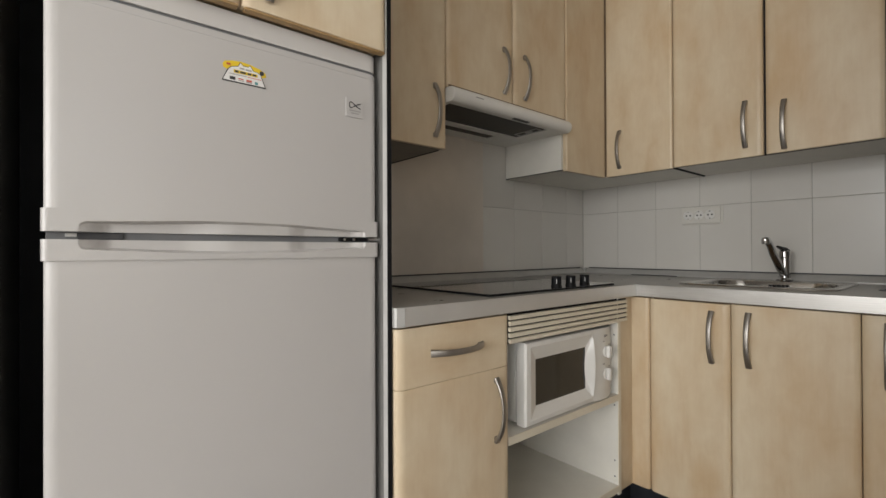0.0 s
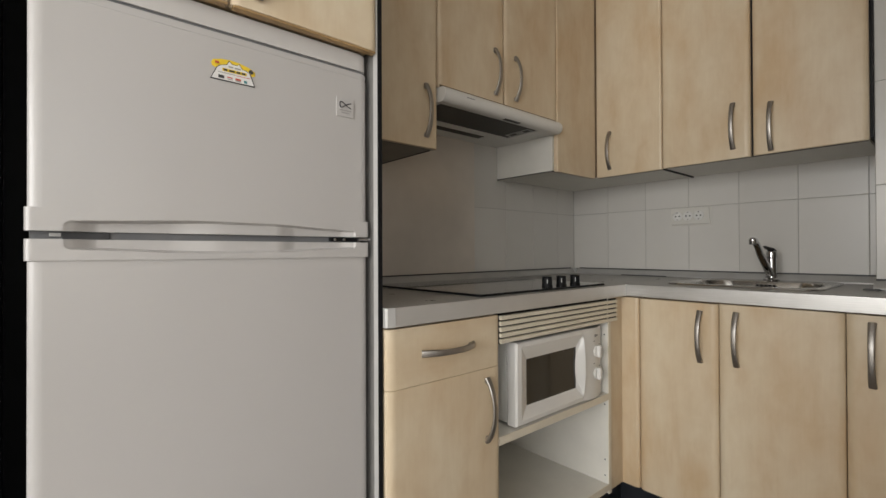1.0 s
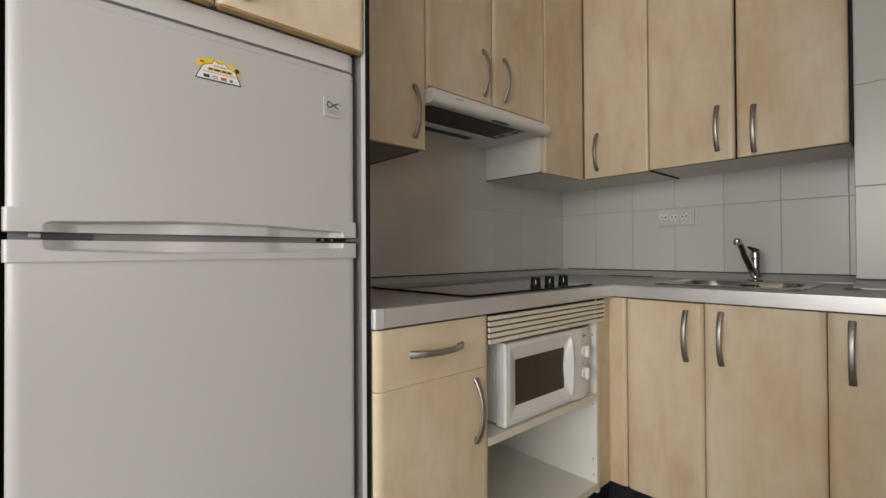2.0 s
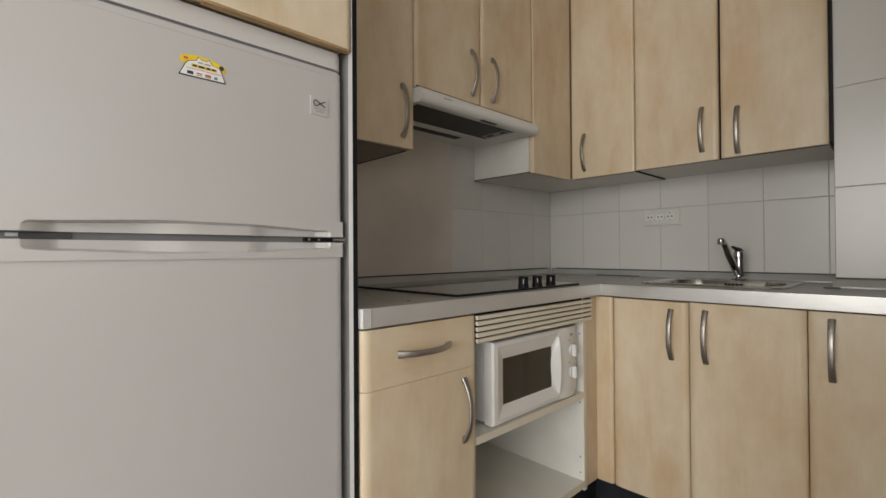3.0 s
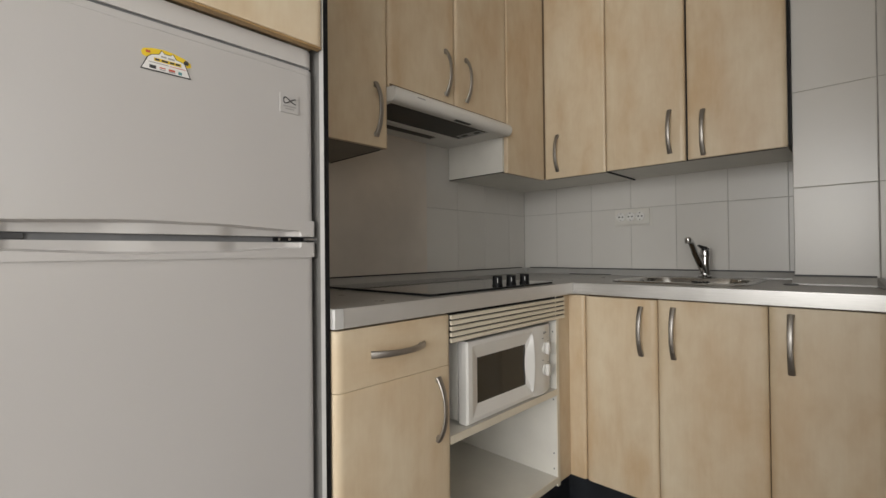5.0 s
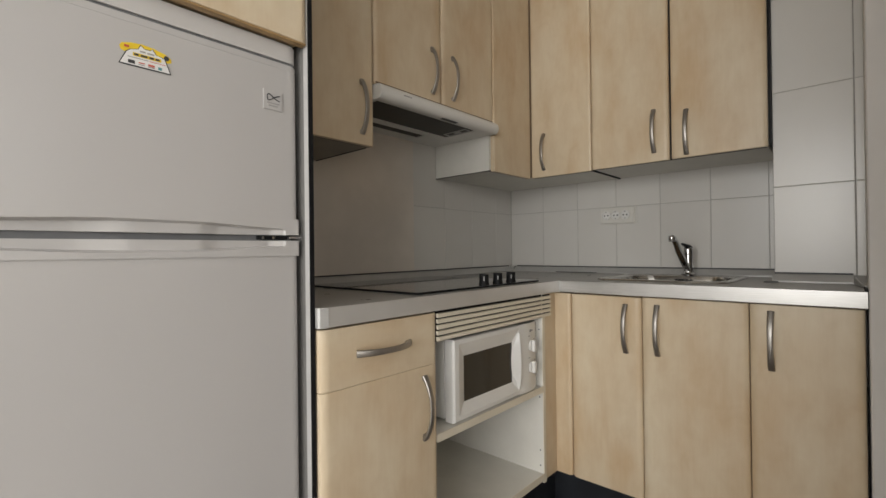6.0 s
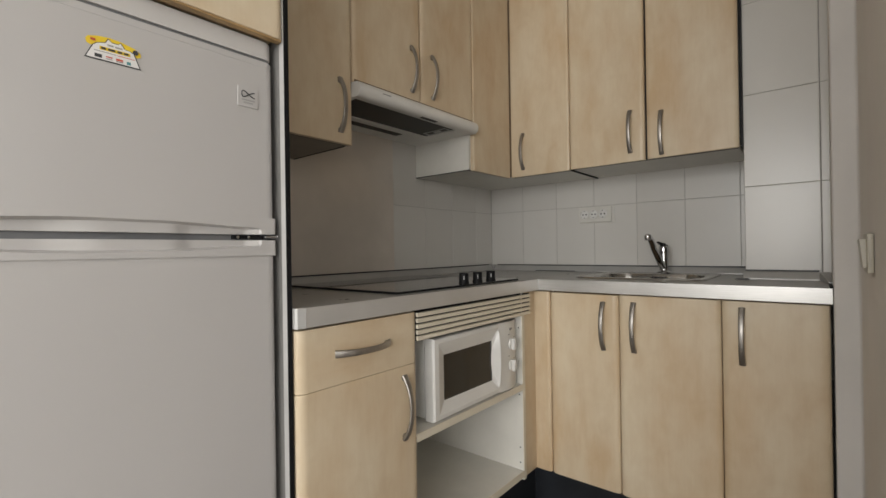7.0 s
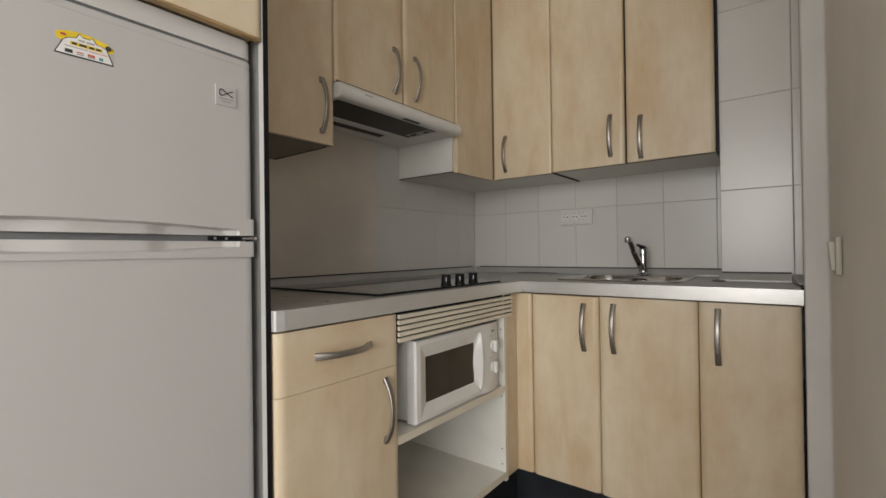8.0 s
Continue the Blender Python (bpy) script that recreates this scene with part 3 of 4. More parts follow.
filt = part("grease_filter", slab(-1.1995, -0.7115, -0.3135, -0.1565, 1.480, 1.4865), MESH_FILTER, hood, "dark metal grease filter")
part("filter_latch", slabs((-0.752, -0.748, -0.292, -0.182, 1.4775, 1.4802), (-0.718, -0.714, -0.292, -0.182, 1.4775, 1.4802), (-0.748, -0.718, -0.186, -0.182, 1.4775, 1.4802), (-0.748, -0.718, -0.292, -0.288, 1.4775, 1.4802), (-0.740, -0.726, -0.255, -0.225, 1.4778, 1.4802)), ALU_TRIM, filt, "grey frame of the filter latch")
part("grease_filter", slab(-1.2165, -0.7965, -0.1215, -0.0725, 1.480, 1.4865), MESH_FILTER, hood, "dark metal grease filter")
# shadow along the lower door edges, laid on as a dark strip
part("top_joint", slab(-1.217, -0.618, -0.3276, -0.3255, 1.5197, 1.5282), SHADOW_GAP, hood, "dark strip standing for the shadow line above the visor")
part("switch_slot", slab(-0.935, -0.855, -0.345, -0.331, 1.4715, 1.4735), GRAPHITE, hood, "dark slide switch slot")
part("maker_mark", slab(-1.130, -1.095, -0.3575, -0.3555, 1.4975, 1.5005), PRINT_GREY, hood)

# ---- worktop ----
worktop = thing("worktop", -0.6, -0.3, 0.86, "L-shaped grey laminate worktop with an aluminium front edge", "worktop")
TOPMAT = plain("grey_laminate_top", (0.335, 0.325, 0.305), 0.30, amount=0.05, scale=20, bumps=0.06, grain=900.0)
part("surface", slab(-1.587, -0.001, -0.5945, -0.001, 0.861, 0.900, bevel=0.001), TOPMAT, worktop)
part("surface", slabs((-0.5945, -0.460, -1.414, -0.5970, 0.861, 0.900), (-0.095, -0.001, -1.414, -0.5970, 0.861, 0.900),
                      (-0.46, -0.095, -0.695, -0.5970, 0.861, 0.900), (-0.46, -0.095, -1.414, -1.088, 0.861, 0.900)), TOPMAT, worktop)
part("edge_strip", slab(-1.5735, -0.6005, -0.600, -0.595, 0.860, 0.9005, bevel=0.0012), ALU_A, worktop, "matt brushed aluminium edge")
part("end_cap", prism(bmesh.new(), [(-1.5935, 0.585), (-1.5935, 0.5925), (-1.590, 0.5965), (-1.573, 0.6012), (-1.573, 0.585)], 0.8597, 0.9009, north, 0.0006), ALU_TRIM, worktop, "aluminium corner cap")
part("edge_strip", slab(-0.600, -0.595, -1.414, -0.5985, 0.860, 0.9005, bevel=0.0012), ALU_B, worktop, "shiny aluminium edge")
part("joint_strip", slab(-0.6015, -0.5985, -0.6015, -0.5985, 0.8595, 0.9012), ALU_TRIM, worktop, "metal strip at the corner joint")


def upstand(name, outline_side, u0, u1):
    """Small sloped sealing strip where the worktop meets the wall."""
    bm = bmesh.new()
    ends = []
    for u in (u0, u1):
        ends.append([bm.verts.new(outline_side(u, w, z)) for w, z in ((0.0, 0.9), (0.026, 0.9), (0.026, 0.905), (0.014, 0.922), (0.010, 0.925), (0.0, 0.926))])
    for i in range(6):
        bm.faces.new((ends[0][i], ends[0][(i + 1) % 6], ends[1][(i + 1) % 6], ends[1][i]))
    bm.faces.new(ends[0])
    bm.faces.new(ends[1])
    return tagged(part(name, bm, ALU_TRIM), "grey metal sealing strip along the back of the worktop", "trim", kind="structure")


upstand("trim", lambda u, w, z: Vector((u, -0.012 - w, z + 0.0006)), -1.587, -0.030)
upstand("trim", lambda u, w, z: Vector((-0.012 - w, -u, z + 0.0006)), 0.030, 1.1995)
upstand("trim", lambda u, w, z: Vector((-0.283 - w, -u, z + 0.0006)), 1.196, 1.392)
for box in ((-1.587, -0.045, -0.0135, -0.0100, 0.9258, 0.9315), (-0.0135, -0.0095, -1.1990, -0.045, 0.9258, 0.9315), (-0.2845, -0.2790, -1.390, -1.2005, 0.9258, 0.9315), (-0.0405, -0.0375, -0.500, -0.290, 0.9004, 0.9040)):
    tagged(part("sealant", slab(*box), GRAPHITE), "dark seam line along the worktop strip", "trim", kind="structure")
caps = part("trim", slabs((-0.043, -0.0125, -0.043, -0.0125, 0.9006, 0.929), bevel=0.004), ALU_TRIM)
tagged(caps, "grey plastic inner corner piece of the sealing strip", "trim", kind="structure")
bm = bmesh.new()
prism(bm, [(1.390, 0.281), (1.390, 0.312), (1.4085, 0.46), (1.4185, 0.46), (1.4185, 0.281)], 0.9006, 0.926, east, 0.003)
for v in bm.verts:
    if -v.co.x > 0.4 and v.co.z > 0.92:
        v.co.z = 0.907
tagged(part("trim", bm, ALU_TRIM), "grey plastic end piece of the sealing strip", "trim", kind="structure")
# black strip in place of the shaded hole at the worktop end
tagged(part("sealant", slab(-0.592, -0.470, -1.4148, -1.4080, 0.9004, 0.9052), BLACK), "black strip standing for the dark gap between worktop end and wall", "trim", kind="structure")
plug = thing("sink_stopper", -0.330, -1.196, 0.9, "flat dark rubber sink stopper lying on the worktop", "sink stopper")
part("disc", moved(turned([(0.0001, 0.0003), (0.020, 0.0003), (0.0205, 0.002), (0.017, 0.0045), (0.0001, 0.005)]), Matrix.Translation((-0.330, -1.196, 0.9))), GASKET, plug)

# ---- hob ----
hob = thing("hob", -0.98, -0.31, 0.9, "black glass ceramic hob with three black knobs", "hob")
bm = bmesh.new()
prism(bm, door_outline(-1.281, -0.676, 0.056, 0.560, 0.006), 0.9004, 0.9062, north, 0.001)
part("rim", prism(bmesh.new(), door_outline(-1.2835, -0.6735, 0.0535, 0.5625, 0.006), 0.9004, 0.9050, north, 0.0004), BLACK, hob, "black rim round the glass")
part("glass", bm, HOB_GLASS, hob, "black glass cooking surface")
for x in (-0.945, -0.870, -0.792):
    knob = part("knob", moved(turned([(0.0001, 0.9062), (0.0168, 0.9062), (0.0168, 0.909), (0.0155, 0.911), (0.0150, 0.933), (0.0138, 0.9355), (0.0001, 0.936)], 24),
                              Matrix.Translation((x, -0.520, 0))), BLACK, hob, "ribbed black plastic knob")
    part("grip", slab(x - 0.004, x + 0.004, -0.520 - 0.0160, -0.520 + 0.0160, 0.914, 0.938, bevel=0.0015), BLACK, knob)
    part("mark", moved(slab(-0.0008, 0.0008, -0.0158, -0.0140, 0.917, 0.930), Matrix.Translation((x, -0.520, 0)) @ Matrix.Rotation(radians(-52), 4, "Z")), PRINT_WHITE, knob, "white pointer mark")

# ---- sink and tap ----
sink = thing("sink", -0.27, -0.89, 0.9, "round-cornered stainless steel inset sink", "sink")


def round_rect(x0, x1, y0, y1, r, n=8):
    pts = []
    for cx, cy, a0 in ((x1 - r, y1 - r, 0), (x0 + r, y1 - r, 90), (x0 + r, y0 + r, 180), (x1 - r, y0 + r, 270)):
        for i in range(n + 1):
            a = radians(a0 + 90 * i / n)
            pts.append((cx + r * math.cos(a), cy + r * math.sin(a)))
    return pts


bm = bmesh.new()
levels = [((-0.480, -0.068, -1.108, -0.676), 0.045, 0.9006), ((-0.478, -0.070, -1.106, -0.678), 0.045, 0.9045), ((-0.470, -0.076, -1.098, -0.686), 0.045, 0.9062),
          ((-0.458, -0.128, -1.086, -0.698), 0.085, 0.9052), ((-0.451, -0.135, -1.079, -0.705), 0.085, 0.9015), ((-0.445, -0.141, -1.073, -0.711), 0.085, 0.885),
          ((-0.430, -0.156, -1.058, -0.726), 0.08, 0.790), ((-0.400, -0.186, -1.028, -0.756), 0.06, 0.768), ((-0.34, -0.25, -0.96, -0.82), 0.04, 0.764)]
rings = [[bm.verts.new((x, y, z)) for x, y in round_rect(*b, r)] for b, r, z in levels]
for a, b in zip(rings, rings[1:]):
    k = len(a)
    for i in range(k):
        bm.faces.new((a[i], a[(i + 1) % k], b[(i + 1) % k], b[i]))
bm.faces.new(rings[-1])
part("bowl", bm, STEEL, sink, "brushed steel bowl and rim")
for i in range(5):
    part("overflow_slot", slab(-0.4330, -0.4400, -0.868 - i * 0.0125, -0.876 - i * 0.0125, 0.868, 0.884), BLACK, sink, "dark overflow slot")
for i in range(5):
    part("overflow_slot", slab(-0.1450, -0.1520, -0.868 - i * 0.0125, -0.876 - i * 0.0125, 0.860, 0.892), BLACK, sink, "dark overflow slot")

tap = thing("mixer_tap", -0.092, -0.902, 0.9062, "chrome single-lever mixer tap behind the sink", "tap")
part("body", moved(turned([(0.0001, 0.906), (0.026, 0.906), (0.026, 0.910), (0.0195, 0.915), (0.0175, 0.925), (0.0172, 0.985), (0.0182, 0.988), (0.0182, 1.002), (0.0165, 1.012), (0.010, 1.018), (0.0001, 1.019)]),
                   Matrix.Translation((-0.092, -0.902, 0))), CHROME, tap)
spout = [(-0.098, -0.901, 0.926), (-0.120, -0.898, 0.944), (-0.150, -0.894, 0.972), (-0.182, -0.889, 1.003), (-0.206, -0.888, 1.028), (-0.222, -0.886, 1.043), (-0.236, -0.885, 1.050), (-0.248, -0.884, 1.050)]
part("spout", add_tube(bmesh.new(), spout, [0.0135, 0.0135, 0.0128, 0.012, 0.0115, 0.0115, 0.0118, 0.0118], 20), CHROME, tap, "slanting chrome spout", angle=40)
part("aerator", moved(turned([(0.0001, -0.013), (0.0105, -0.013), (0.012, -0.009), (0.0122, 0.004), (0.009, 0.0095), (0.0001, 0.011)], 20), Matrix.Translation((-0.248, -0.884, 1.050))), CHROME, tap, "chrome spout nozzle")
lever = add_tube(bmesh.new(), [(-0.082, -0.905, 1.014), (-0.096, -0.900, 1.021), (-0.114, -0.895, 1.025), (-0.130, -0.891, 1.030)], [0.0135, 0.0140, 0.011, 0.007], 20, flat=0.5)
part("lever", lever, CHROME_DARK, tap, "short chrome mixer lever, its dark reflection put into the colour", angle=45)

# ---- base cabinets ----
W = 0.593
BOT, TOPB = 0.2045, 0.8555


def base_cabinet(label, side, u0, u1, name="base_cabinet"):
    ob = thing(name, *side((u0 + u1) / 2, 0.3, 0.15), label, "cabinet", "base cabinets")
    a, b = side(u0, 0.02, 0), side(u1, W - 0.0195, 0)
    # whole box coloured dark in place of the shade between the doors
    part("body", slab(a.x, b.x, a.y, b.y, 0.195, 0.859), SHADOW_GAP, ob, "carcass coloured dark for shade in the door gaps")
    return ob


dc = base_cabinet("birch laminate base cabinet with a drawer over a door", north, -1.589, -1.2600)
front("drawer_front", north, -1.5875, -1.2425, 0.7270, TOPB - 0.001, W, dc, (-1.4225, 0.794), lying=True)
front("door", north, -1.5875, -1.2425, BOT, 0.7261, W, dc, (-1.2955, 0.625))
sc = base_cabinet("double-door birch laminate cabinet under the sink", east, 0.647, 1.1705)
front("door", east, 0.6395, 0.8812, BOT, TOPB - 0.002, W, sc, (0.8335, 0.751))
front("door", east, 0.8830, 1.1703, BOT, TOPB, W, sc, (0.9315, 0.755))
bc = base_cabinet("single-door birch laminate base cabinet by the wall end", east, 1.172, 1.4085)
front("door", east, 1.1720, 1.4085, BOT, TOPB, W, bc, (1.2215, 0.759))
post = thing("corner_post", -0.62, -0.58, 0.2, "birch laminate corner post between the base cabinets", "cabinet panel")
part("panel", prism(bmesh.new(), door_outline(-0.6862, -0.5700, 0.54, 0.578, 0.002), BOT, TOPB, north, 0.001), WOOD, post)
part("panel", prism(bmesh.new(), door_outline(0.5600, 0.6380, 0.55, 0.5925, 0.009), BOT, TOPB, east, 0.001), WOOD, post)

# open unit that holds the microwave
mu = thing("microwave_cabinet", -0.96, -0.3, 0.2, "open white unit with a shelf and a slatted vent panel", "cabinet", "base cabinets")
part("side_panel", slab(-1.2590, -1.2440, -0.572, -0.03, BOT, 0.859, bevel=0.0008), MELAMINE, mu)
side_r = part("side_panel", slab(-0.7024, -0.6868, -0.586, -0.03, BOT, 0.859, bevel=0.0008), MELAMINE, mu)
part("edge_band", slab(-0.7028, -0.6866, -0.5885, -0.586, BOT, 0.7790), PALE_SLAT, side_r, "pale edge band")
part("back_panel", slab(-1.2435, -0.7028, -0.036, -0.03, BOT, 0.859), MELAMINE, mu)
shelf = part("shelf", slab(-1.2435, -0.7028, -0.586, -0.036, 0.5190, 0.5390, bevel=0.001), MELAMINE, mu)
part("edge_band", slab(-1.2435, -0.7028, -0.5885, -0.586, 0.5185, 0.5395), PALE_SLAT, shelf, "pale edge band")
bottom = part("bottom_panel", slab(-1.2435, -0.7028, -0.586, -0.036, 0.215, 0.2365, bevel=0.001), MELAMINE, mu)
part("edge_band", slab(-1.2435, -0.7028, -0.5885, -0.586, 0.2145, 0.2370), PALE_SLAT, bottom, "pale edge band")
for y, z in ((-0.574, 0.735), (-0.574, 0.500), (-0.574, 0.315), (-0.574, 0.262)):
    part("fixing_hole", moved(turned([(0.0001, 0), (0.0028, 0), (0.0028, 0.0006), (0.0001, 0.0008)], 10), Matrix.Translation((-0.7026, y, z)) @ Matrix.Rotation(radians(-90), 4, "Y")), GASKET, side_r)
vent = part("vent_panel", slabs((-1.2435, -0.7028, -0.5846, -0.548, 0.7775, 0.859), (-0.7028, -0.6530, -0.5896, -0.5887, 0.7800, 0.8560)), BLACK, mu, "dark opening behind the slats")
for i in range(5):
    z = 0.7795 + i * 0.0151
    bm = bmesh.new()
    rings = []
    for x in (-1.2405, -0.6510):
        rings.append([bm.verts.new((x, -w, zz)) for w, zz in ((0.5925, z), (0.5935, z + 0.002), (0.5930, z + 0.0100), (0.590, z + 0.0110), (0.585, z + 0.0108), (0.586, z + 0.001))])
    for k in range(6):
        bm.faces.new((rings[0][k], rings[0][(k + 1) % 6], rings[1][(k + 1) % 6], rings[1][k]))
    bm.faces.new(rings[0])
    bm.faces.new(rings[1])
    part("slat", bm, PALE_SLAT, vent, smooth=False)

# ---- microwave ----
mw = thing("microwave", -0.94, -0.42, 0.5395, "small white microwave oven with two dial knobs", "microwave")
MX0, MX1, MZ0, MZ1, MY = -1.1695, -0.7235, 0.5430, 0.7705, -0.584
part("body", slab(MX0 + 0.003, MX1 - 0.006, MY + 0.0385, -0.22, MZ0 + 0.003, MZ1 - 0.004, bevel=0.004), PLASTIC, mw, "white sheet metal housing")
part("door_seam", slab(MX0 + 0.007, MX1 - 0.010, MY + 0.0332, MY + 0.040, MZ0 + 0.006, MZ1 - 0.007), GASKET, mw, "dark seam between door and housing")
for x in (MX0 + 0.04, MX1 - 0.04):
    for y in (MY + 0.06, -0.26):
        part("foot", moved(turned([(0.0001, 0.5396), (0.011, 0.5396), (0.012, 0.549), (0.0001, 0.549)], 14), Matrix.Translation((x, y, 0))), BLACK, mw)
# door: frame that slopes in to the window
DX1 = -0.846
bm = bmesh.new()
loops = []
win = (-1.1145, -0.8745, 0.5910, 0.7160)
for x0, x1, z0, z1, y in ((MX0, DX1, MZ0, MZ1, MY + 0.033), (MX0, DX1, MZ0, MZ1, MY + 0.006), (MX0 + 0.004, DX1, MZ0 + 0.003, MZ1 - 0.003, MY),
                          (MX0 + 0.019, DX1 - 0.004, MZ0 + 0.016, MZ1 - 0.014, MY - 0.0015), (win[0], win[1], win[2], win[3], MY + 0.011)):
    loops.append([bm.verts.new((x, y, z)) for x, z in ((x0, z0), (x1, z0), (x1, z1), (x0, z1))])
for a, b in zip(loops, loops[1:]):
    for i in range(4):
        bm.faces.new((a[i], a[(i + 1) % 4], b[(i + 1) % 4], b[i]))
bm.faces.new(loops[0])
door = part("door", bm, PLASTIC, mw, "white door frame sloping in to the window", angle=20)
part("window", slab(win[0] - 0.002, win[1] + 0.002, MY + 0.0105, MY + 0.013, win[2] - 0.002, win[3] + 0.002), MICRO_WINDOW, door, "dark see-through mesh window")
grip = bmesh.new()
rows = []
for i in range(17):
    s = -1 + i / 8
    z = 0.6555 + s * 0.0885
    bow = 0.0235 * (1 - s * s) + 0.0008
    rows.append([grip.verts.new(p) for p in ((-0.8530 - bow, MY + 0.0105, z), (-0.8535 - 0.15 * bow, MY - 0.0035 - 0.006 * (1 - s * s), z), (-0.8520, MY - 0.0055 - 0.007 * (1 - s * s), z),
                                             (-0.8475, MY - 0.003 - 0.006 * (1 - s * s), z), (-0.8470, MY + 0.0105, z))])
for a, b in zip(rows, rows[1:]):
    for k in range(5):
        grip.faces.new((a[k], a[(k + 1) % 5], b[(k + 1) % 5], b[k]))
grip.faces.new(rows[0])
grip.faces.new(rows[-1])
part("handle", grip, PLASTIC, door, "bowed white door grip")
# control panel bows out slightly to the right
bm = bmesh.new()
secs = []
for i in range(9):
    s = i / 8
    x = DX1 + 0.0012 + (MX1 - DX1 - 0.0012) * s
    y = MY - 0.006 * math.sin(math.pi * s) + 0.012 * s ** 3
    secs.append([bm.verts.new(p) for p in ((x, MY + 0.034, MZ0), (x, y, MZ0 + 0.001), (x, y, MZ1 - 0.001), (x, MY + 0.034, MZ1))])
for a, b in zip(secs, secs[1:]):
    for k in range(4):
        bm.faces.new((a[k], a[(k + 1) % 4], b[(k + 1) % 4], b[k]))
bm.faces.new(secs[0])
bm.faces.new(secs[-1])
panel = part("control_panel", bm, PLASTIC, mw, "white control panel")
for z in (0.6930, 0.6220):
    kn = part("knob", moved(turned([(0.0001, -0.002), (0.0185, -0.002), (0.0185, 0.003), (0.0172, 0.005), (0.0001, 0.0055)], 26),
                            Matrix.Translation((-0.7765, MY - 0.004, z)) @ Matrix.Rotation(radians(90), 4, "X")), PLASTIC, panel, "white dial knob")
    part("ridge", slab(-0.7845, -0.7695, MY - 0.0215, MY - 0.0085, z - 0.0195, z + 0.0195, bevel=0.0055, seg=3), PLASTIC, kn, "raised white finger grip")
for x, z, w, h in ((-0.786, 0.744, 0.004, 0.004), (-0.7765, 0.7445, 0.003, 0.0025), (-0.794, 0.727, 0.004, 0.0012), (-0.762, 0.714, 0.003, 0.0012), (-0.794, 0.655, 0.004, 0.0012), (-0.762, 0.644, 0.003, 0.0012)):
    part("print_mark", slab(x - w, x + w, MY - 0.0068, MY - 0.0052, z - h, z + h), PRINT_GREY, panel)

# ---- sockets and switch ----
so = thing("triple_socket", -0.009, -0.59, 1.166, "white triple wall socket on the tiles above the worktop", "wall socket")
part("back_plate", slab(-0.0135, -0.0085, -0.677, -0.511, 1.1265, 1.2045, bevel=0.0015), SOCKET_PLATE, so, "stepped white back plate")
plate = part("plate", slab(-0.022, -0.0085, -0.668, -0.515, 1.1315, 1.2015, bevel=0.003), SOCKET_PLATE, so)
for y in (-0.543, -0.586, -0.629):
    ring = part("socket", moved(turned([(0.0001, -0.001), (0.0205, -0.001), (0.0205, 0.0045), (0.0190, 0.0055), (0.0180, 0.005), (0.0172, 0.0008), (0.0001, 0.0008)], 28), Matrix.Translation((-0.0218, y, 1.168)) @ Matrix.Rotation(radians(-90), 4, "Y")), PLASTIC, so, "round white socket well")
    part("well", moved(turned([(0.0001, 0.0009), (0.0170, 0.0009), (0.0170, 0.0012), (0.0001, 0.0012)], 28), Matrix.Translation((-0.0218, y, 1.168)) @ Matrix.Rotation(radians(-90), 4, "Y")), PLASTIC, ring)
    for d in (-0.0075, 0.0075):
        part("pin_hole", moved(turned([(0.0001, 0.0012), (0.0034, 0.0012), (0.0034, 0.0017), (0.0001, 0.0017)], 10), Matrix.Translation((-0.0218, y + d, 1.168)) @ Matrix.Rotation(radians(-90), 4, "Y")), BLACK, ring)
    for d in (-0.0150, 0.0150):
        part("earth_clip", slab(-0.0262, -0.0210, y - 0.0022, y + 0.0022, 1.168 + d - 0.0015, 1.168 + d + 0.0015), CHROME, ring)
sw = thing("light_switch", -0.885, -1.4665, 0.993, "ivory rocker light switch on the wall return", "light switch")
swp = part("plate", slab(-0.925, -0.845, -1.4665, -1.456, 0.955, 1.031, bevel=0.004), IVORY, sw)
part("rocker", moved(slab(-0.910, -0.860, -0.004, 0.006, -0.028, 0.028, bevel=0.002), Matrix.Translation((0, -1.4545, 0.993)) @ Matrix.Rotation(radians(-5), 4, "X")), IVORY, swp)

# ---- plinths ----
structure("plinth_north", slab(-1.589, -0.5455, -0.545, -0.53, 0.0, 0.2035), PLINTH, "black kick board under the base cabinets", "plinth")
structure("plinth_east", slab(-0.545, -0.53, -1.418, -0.5455, 0.0, 0.2035), PLINTH, "black kick board under the base cabinets", "plinth")

# ---- wall tiles ----
GAP = 0.0006
tile_cache = {}


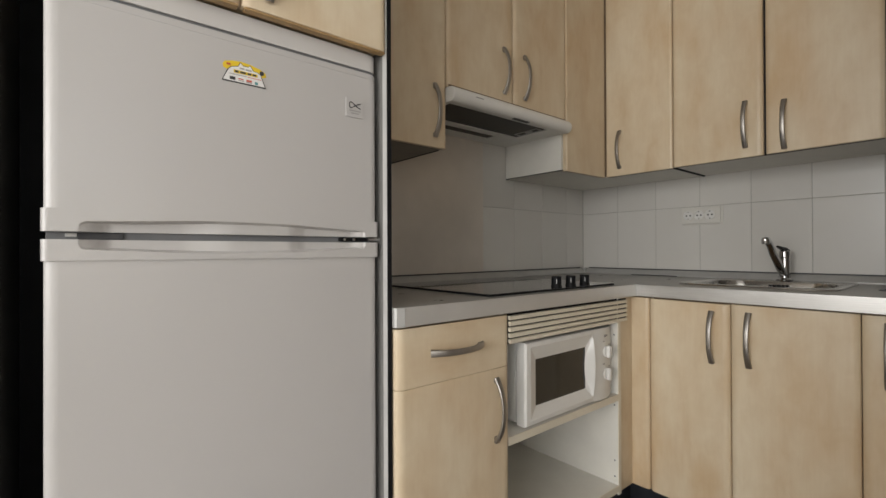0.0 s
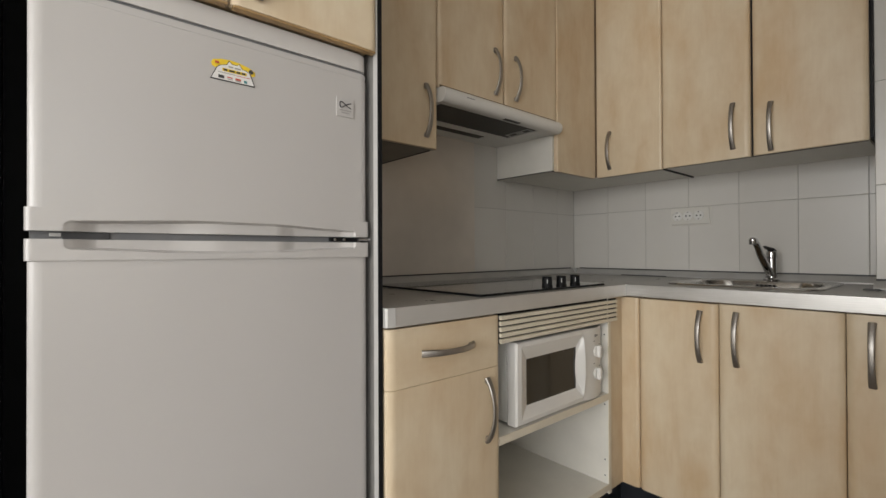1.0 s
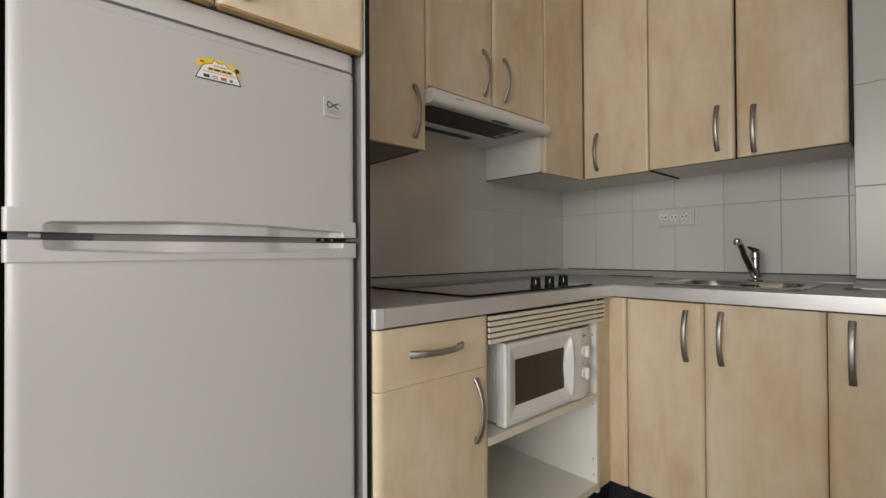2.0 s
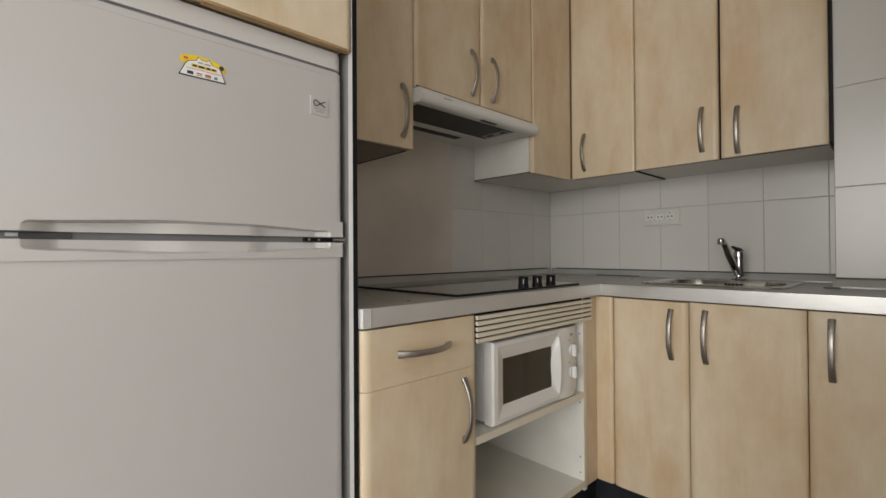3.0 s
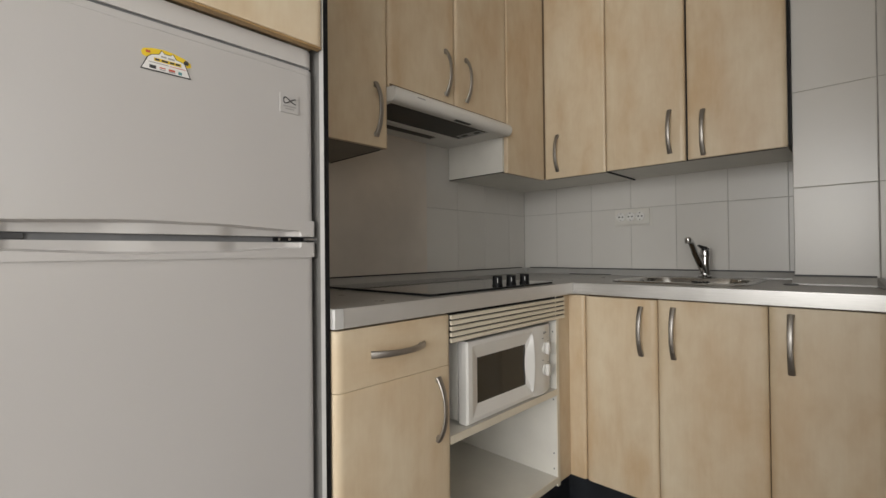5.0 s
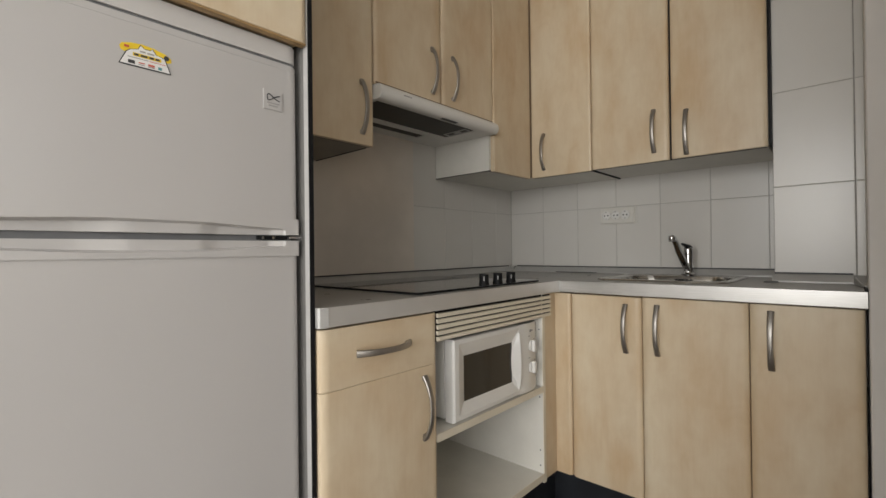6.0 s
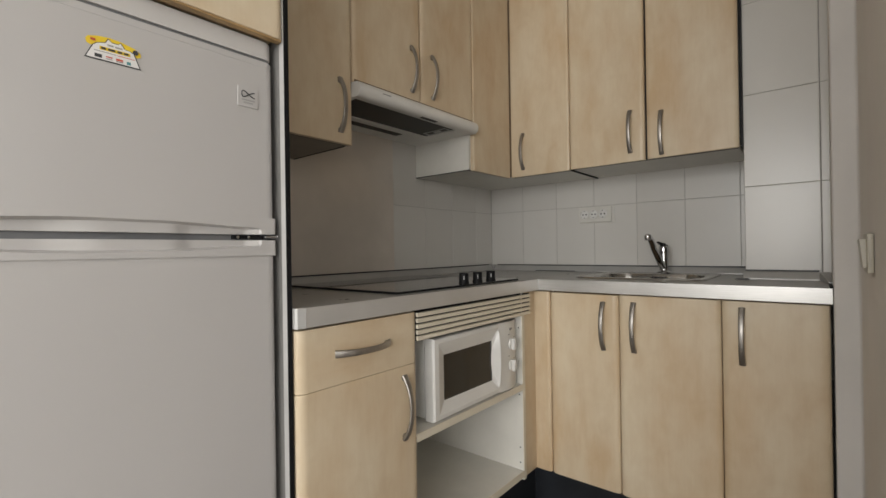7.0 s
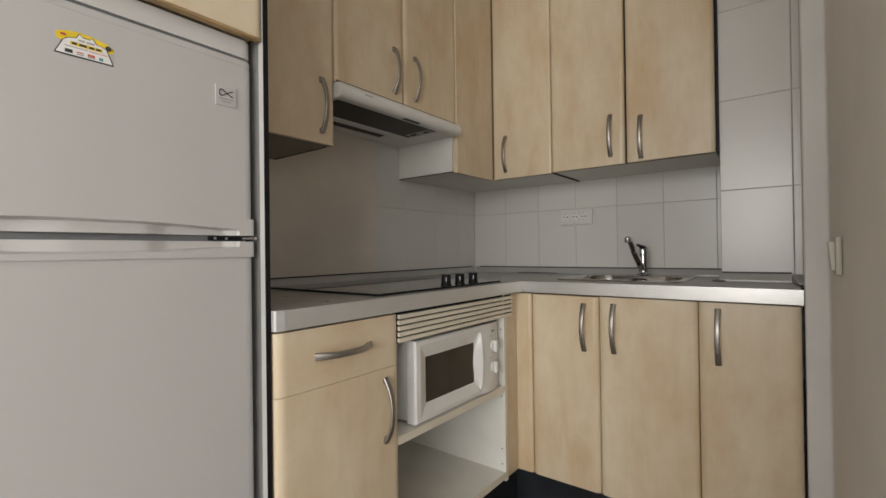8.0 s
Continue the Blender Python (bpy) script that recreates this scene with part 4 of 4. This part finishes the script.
def tile(wall, side, u0, u1, z0, z1, w0, w1):
    """One glazed tile with eased edges; tiles of one size share a mesh."""
    size = (round(u1 - u0, 4), round(z1 - z0, 4), side is north, w0)
    if size not in tile_cache:
        bm = bmesh.new()
        a, b = (u1 - u0) / 2 - GAP, (z1 - z0) / 2 - GAP
        rings = []
        for w, e in ((w0, 0), (w1 - 0.0012, 0), (w1, 0.0014)):
            rings.append([bm.verts.new(side(u, w, z)) for u, z in ((-a + e, -b + e), (a - e, -b + e), (a - e, b - e), (-a + e, b - e))])
        for p, q in zip(rings, rings[1:]):
            for i in range(4):
                bm.faces.new((p[i], p[(i + 1) % 4], q[(i + 1) % 4], q[i]))
        bm.faces.new(rings[-1])
        bmesh.ops.recalc_face_normals(bm, faces=bm.faces)
        me = bpy.data.meshes.new("tile")
        bm.to_mesh(me)
        bm.free()
        me.materials.append(TILE)
        tile_cache[size] = me
    ob = new("tile", tile_cache[size])
    ob.parent = wall
    ob.location = side((u0 + u1) / 2, 0, (z0 + z1) / 2)
    return ob


structure("tile_bed_east", slab(-0.0075, -0.0005, -1.1995, -0.0085, 0.9008, 1.515), GROUT, "grout bed of the tiles behind the sink", "wall")
structure("tile_bed_north", slab(-0.757, -0.0085, -0.0080, -0.0005, 0.9008, 1.515), GROUT, "grout bed of the tiles behind the hob", "wall")
ROWS_Z = (0.597, 0.902, 1.207, 1.512, 1.817, 2.122, 2.427)
for z0, z1 in zip(ROWS_Z[1:3], ROWS_Z[2:4]):
    for u0, u1 in zip((0.0092, 0.205, 0.394, 0.584, 0.775, 0.967), (0.205, 0.394, 0.584, 0.775, 0.967, 1.160)):
        tile(wall_east, east, u0, u1, z0, z1, 0.006, 0.009)
    tile(wall_east, east, 1.160, 1.1995, z0, z1, 0.006, 0.009)
    for u0, u1 in zip((-0.757, -0.555, -0.355, -0.155), (-0.555, -0.355, -0.155, -0.0088)):
        tile(wall_north, north, u0, u1, z0, z1, 0.006, 0.0095)
for z0, z1 in zip(ROWS_Z, ROWS_Z[1:]):
    tile(pier, east, 1.2, 1.3970, z0, z1, 0.275, 0.2787)
    tile(pier, east, 1.3985, 1.4200, z0, z1, 0.275, 0.2783)
